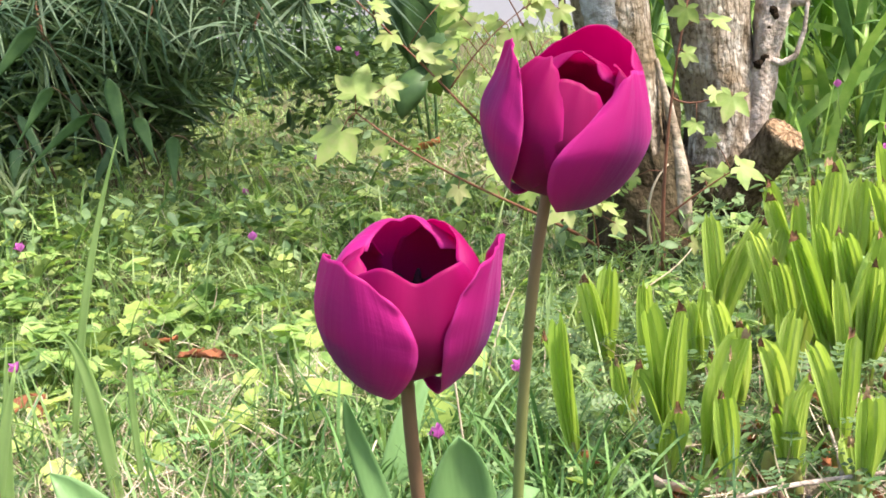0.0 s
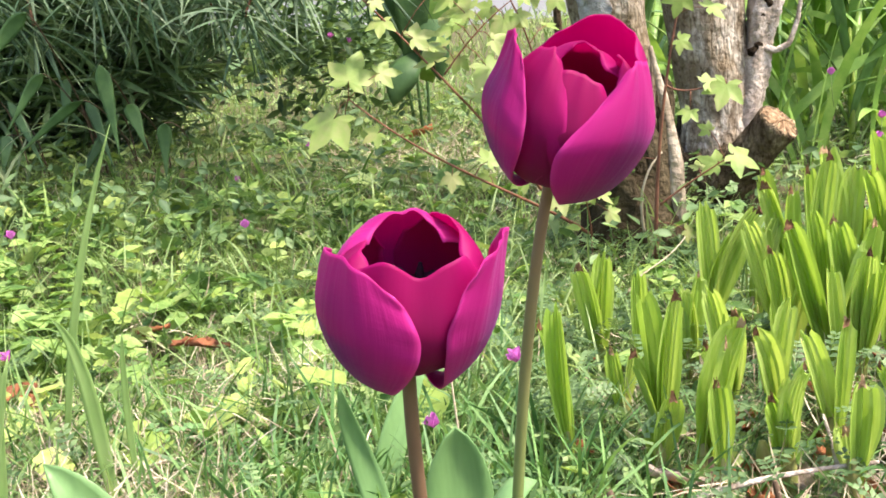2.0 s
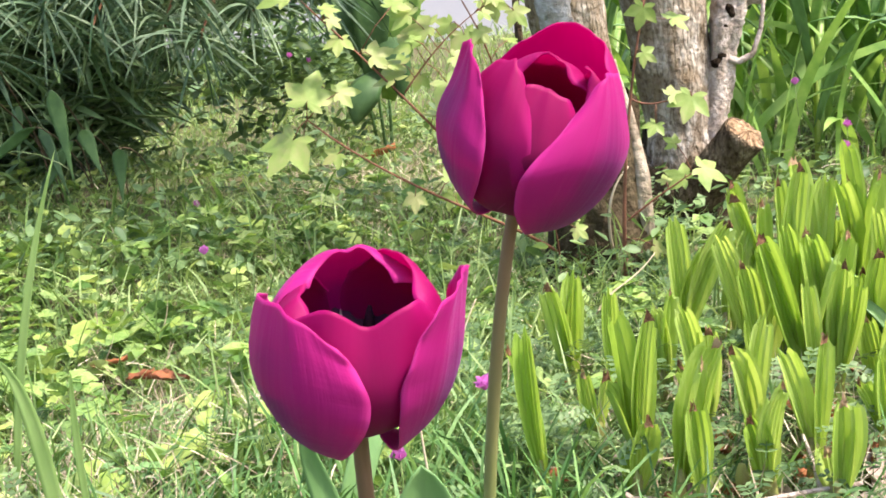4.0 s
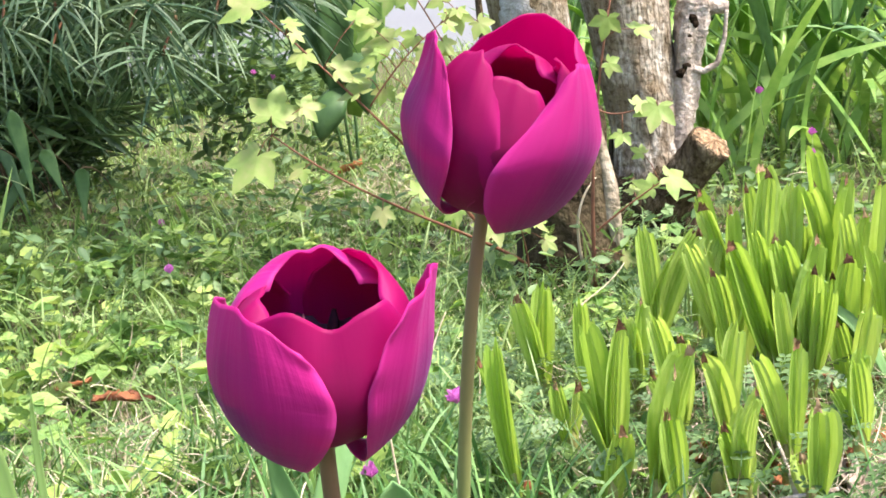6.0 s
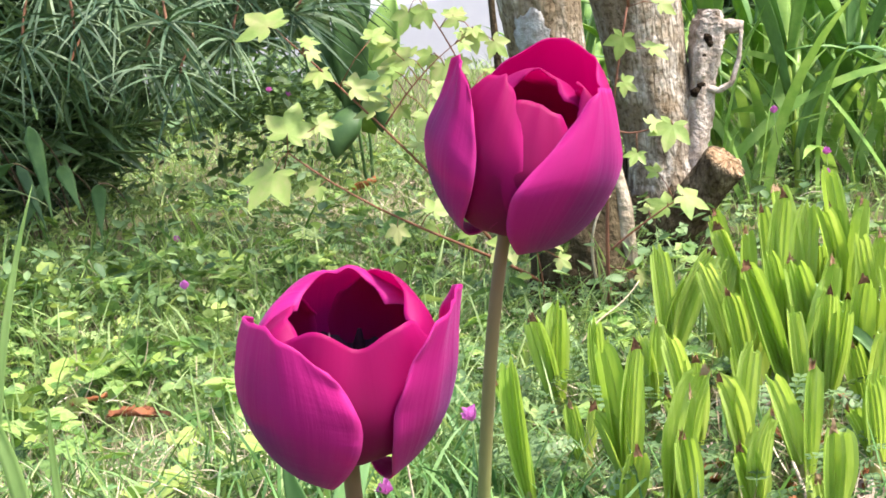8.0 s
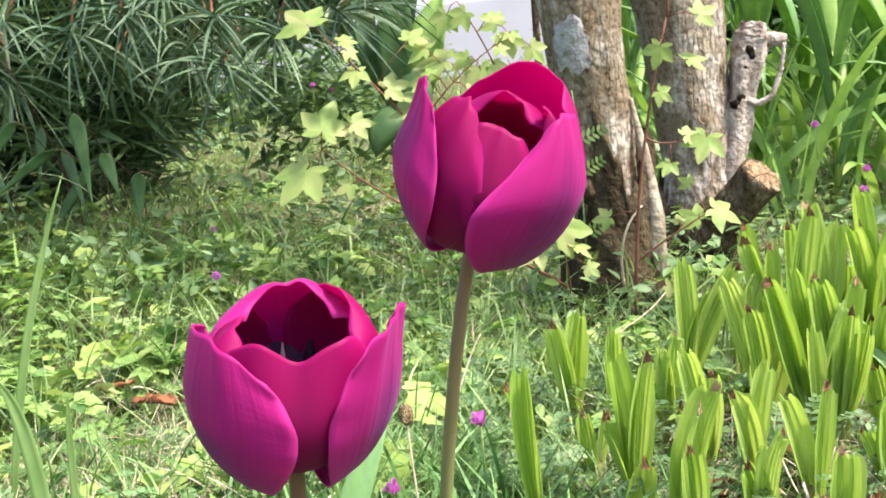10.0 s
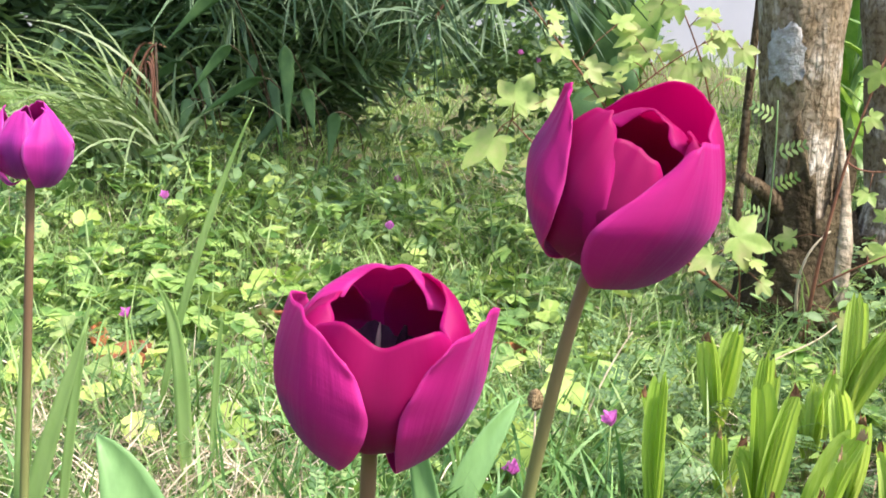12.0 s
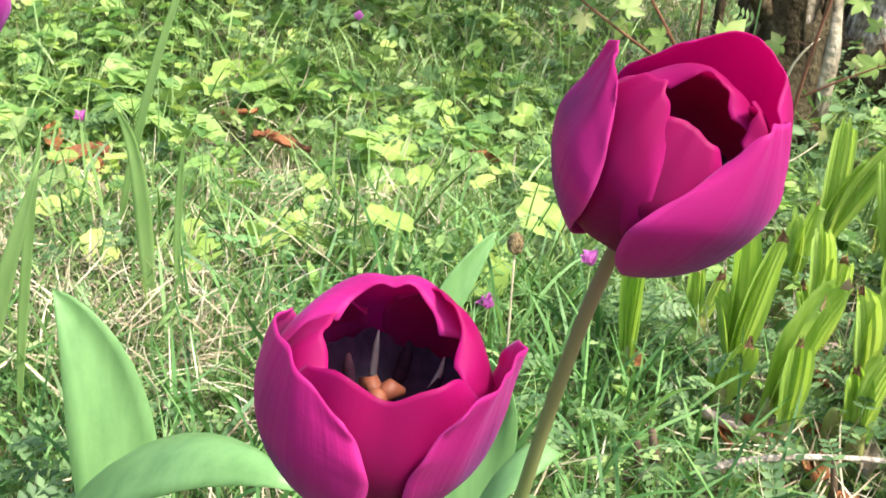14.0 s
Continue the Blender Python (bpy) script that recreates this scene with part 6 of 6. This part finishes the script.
fallen_twig(((0.200, 0.902, 0.046), (0.25, 0.93, 0.055), (0.31, 0.952, 0.056), (0.44, 0.965, 0.05)), 0.0042, "bleached grey twig lying among the shoots", M_BLEACHED)
fallen_twig(((0.400, 0.965, 0.04), (0.402, 0.98, 0.055), (0.408, 1.01, 0.062), (0.417, 1.06, 0.068)), 0.0034, "bleached grey twig leaning between shoots", M_BLEACHED)
fallen_twig(((0.396, 1.93, 0.09), (0.385, 1.92, 0.16), (0.40, 1.92, 0.21), (0.439, 1.94, 0.235)), 0.003, "thin pale dry tendril against the trunk", M_STRAW)
fallen_twig(((0.30, 1.60, 0.07), (0.33, 1.62, 0.11), (0.37, 1.66, 0.09), (0.42, 1.7, 0.13)), 0.0016, "thin pale dry stalk behind the shoots", M_STRAW)
fallen_twig(((0.05, 1.35, 0.04), (0.07, 1.38, 0.10), (0.09, 1.40, 0.14), (0.11, 1.41, 0.17)), 0.0016, "thin pale dry stalk standing in the grass", M_STRAW)

# ---- single broad grass leaves ----
for pts, w, lab in ((((-0.47, 1.22, 0.02), (-0.44, 1.2, 0.17), (-0.40, 1.2, 0.32), (-0.338, 1.2, 0.454)), 0.010, "long upright green grass leaf"),
                    (((-0.365, 1.07, 0.02), (-0.372, 1.07, 0.12), (-0.365, 1.06, 0.24), (-0.392, 1.05, 0.27)), 0.017, "broad pale green grass leaf, bent at its tip"),
                    (((-0.345, 1.09, 0.02), (-0.345, 1.09, 0.12), (-0.34, 1.09, 0.2), (-0.33, 1.08, 0.24)), 0.008, "broad pale green grass leaf"),
                    (((-0.41, 0.86, 0.02), (-0.40, 0.86, 0.14), (-0.385, 0.86, 0.24), (-0.37, 0.86, 0.31)), 0.009, "long upright green grass leaf"),
                    (((-0.42, 0.78, 0.0), (-0.40, 0.78, 0.12), (-0.365, 0.78, 0.22), (-0.333, 0.78, 0.312)), 0.016, "long bright green leaf beside the small tulip"),
                    (((-0.41, 0.80, 0.0), (-0.41, 0.80, 0.12), (-0.40, 0.80, 0.25), (-0.395, 0.80, 0.345)), 0.014, "long bright green leaf beside the small tulip"),
                    (((0.62, 1.28, 0.06), (0.60, 1.3, 0.14), (0.56, 1.34, 0.19), (0.50, 1.36, 0.205)), 0.024, "blue-green strap leaf arching over the shoots"),
                    (((0.63, 1.25, 0.04), (0.62, 1.27, 0.10), (0.59, 1.3, 0.14), (0.55, 1.32, 0.14)), 0.020, "blue-green strap leaf arching over the shoots")):
    ob = strap_leaf(None, pts, w, M_TULIP_LEAF if "blue" in lab else M_WIDEGRASS, "grass_leaf", 0.3, 16, 5, 0.4, side=(1, 0.3, 0))
    tagged(ob, lab, "grass leaf", "single grass leaves")


def strap_growth():
    p = np.concatenate([spots(230, 2.6, 4.6, x0=0.75, x1=2.6), spots(40, 2.45, 2.9, x0=0.85, x1=1.3)])
    n = len(p)
    blades("strap_leaves", p, RNG.random(n) * 6.283, RNG.uniform(0.25, 0.62, n), RNG.uniform(0.014, 0.034, n), RNG.uniform(0.0, 0.6, n), RNG.uniform(0.2, 1.8, n),
           M_LILY, rows=9, label="dense bright green strap leaves filling the bed", cat="leaves", roll=1.3)
    p = np.concatenate([spots(330, 2.55, 3.4, x0=-2.1, x1=-1.08), spots(60, 2.62, 2.8, x0=-1.5, x1=-1.12)])
    n = len(p)
    blades("arching_grass", p, 3.14 + RNG.normal(0, 1.0, n), RNG.uniform(0.2, 0.5, n), RNG.uniform(0.006, 0.012, n), RNG.uniform(0.0, 0.6, n), RNG.uniform(0.8, 2.4, n),
           M_GRASS, rows=9, label="arching green grass clump beside the bush", cat="grass", roll=1.2)
    p = spots(110, 2.5, 2.62, x0=-1.16, x1=-0.96)
    n = len(p)
    blades("arching_grass", p, 2.9 + RNG.normal(0, 0.9, n), RNG.uniform(0.3, 0.62, n), RNG.uniform(0.005, 0.010, n), RNG.uniform(0.0, 0.3, n), RNG.uniform(1.2, 2.9, n),
           M_PALEGRASS, rows=12, label="pale arching grass clump beside the bush", cat="grass", roll=1.2)
    p = spots(120, 2.2, 2.75, x0=-1.05, x1=-0.15)
    n = len(p)
    blades("weed_stems", p, RNG.random(n) * 6.283, RNG.uniform(0.10, 0.2, n), RNG.uniform(0.004, 0.008, n), RNG.uniform(0.1, 0.7, n), RNG.uniform(0.2, 1.2, n),
           M_WEED, rows=7, label="green weeds at the foot of the bush", cat="weed", roll=1.2)
    tv, tf = lens_leaf(4, 0.5, 0.3)
    p = np.concatenate([spots(1300, 2.15, 2.75, x0=-1.5, x1=-0.05), spots(900, 2.6, 3.6, x0=-0.6, x1=0.3), spots(420, 1.85, 2.3, x0=0.42, x1=0.95), spots(160, 1.8, 2.02, x0=0.2, x1=0.5)])
    p = p[trunk_gap(p)]
    p = keep(p, 0.25 + 0.75 * (vnoise(p[:, 0], p[:, 1], 7.0, 3.0) > 0.5))
    n = len(p)
    p[:, 2] += RNG.uniform(0.02, 0.16, n)
    scatter("leafy_weed", tv, tf, p, rotations(RNG.random(n) * 6.283, RNG.uniform(-1.1, 1.0, n), RNG.random(n) * 6.283), RNG.uniform(0.018, 0.046, n),
            M_VETCH, "soft green weed leaves before the bush", "weed")


strap_growth()


def withered_clump():
    base = tagged(new("withered_clump"), "bunch of drooping red-brown withered leaves", "withered leaves")
    base.location = (-1.06, 2.58, 0.2)
    rng = random.Random(9)
    for _ in range(10):
        a = Vector((-1.05 + rng.uniform(-0.035, 0.035), 2.57, 0.45 + rng.uniform(-0.07, 0.02)))
        b = a + Vector((rng.uniform(-0.08, 0.05), rng.uniform(-0.04, 0.03), rng.uniform(-0.18, -0.04)))
        strap_leaf(base, (a, a + Vector(((b.x - a.x) * 0.6, 0, 0.03)), a.lerp(b, 0.6) + Vector(((b.x - a.x) * 0.35, 0, 0.02)), b), 0.0065, M_WITHERED, "leaf", 0.3, 9, 4, 0.4, side=(1, 0.3, 0))
    V, F = tube([(0, 0, -0.1), (0.01, 0, 0.1), (0.01, -0.01, 0.27)], [0.005, 0.004, 0.003], 6)
    mesh_object("stem", V, F, M_BUSHTWIG, base)


withered_clump()


def dead_stub(x, y, h, r, seed):
    """The brown, frayed stump of last year's stem."""
    rng = random.Random(seed)
    V, F = tube([(0, 0, -0.02), (0.002, 0, h * 0.5), (rng.uniform(-0.006, 0.006), rng.uniform(-0.004, 0.004), h)], [r * 1.15, r, r * 0.7], 8, 0.25, seed)
    ob = mesh_object("plant_stub", V, F, M_BUSHTWIG)
    ob.location = (x, y, float(ground_height(x, y)))
    return tagged(ob, "dark brown withered stub among green shoots", "stub", "plant stubs")


for i, (x, y, h) in enumerate(((0.275, 1.00, 0.06), (0.385, 1.07, 0.05), (0.46, 1.12, 0.06), (0.33, 0.94, 0.06), (0.15, 0.92, 0.05), (0.42, 1.17, 0.07))):
    dead_stub(x, y, h, 0.0042, i)
dead_stub(0.165, 0.925, 0.062, 0.0046, 31)


def seed_head(x, y, z):
    """A ripe plantain-like head, speckled brown, on a thin stalk."""
    base = tagged(new("seed_head"), "small speckled brown seed head on a thin dry stalk", "seed head")
    base.location = (x, y, float(ground_height(x, y)))
    top = z - base.location.z
    V, F = tube([(0.006, 0.01, -0.02), (0.003, 0.004, top * 0.5), (0, 0, top)], [0.0012, 0.0011, 0.0009], 6)
    mesh_object("stalk", V, F, M_STRAW, base)
    V, F = tube([(0, 0, top - 0.008), (0, 0, top - 0.004), (0, 0, top + 0.003), (0, 0, top + 0.010), (0, 0, top + 0.013)], [0.002, 0.0062, 0.0074, 0.0052, 0.001], 16, 0.3, 5)
    mesh_object("head", V, F, M_SEED, base, smooth=False, label="speckled brown seed head")


seed_head(0.017, 0.96, 0.216)
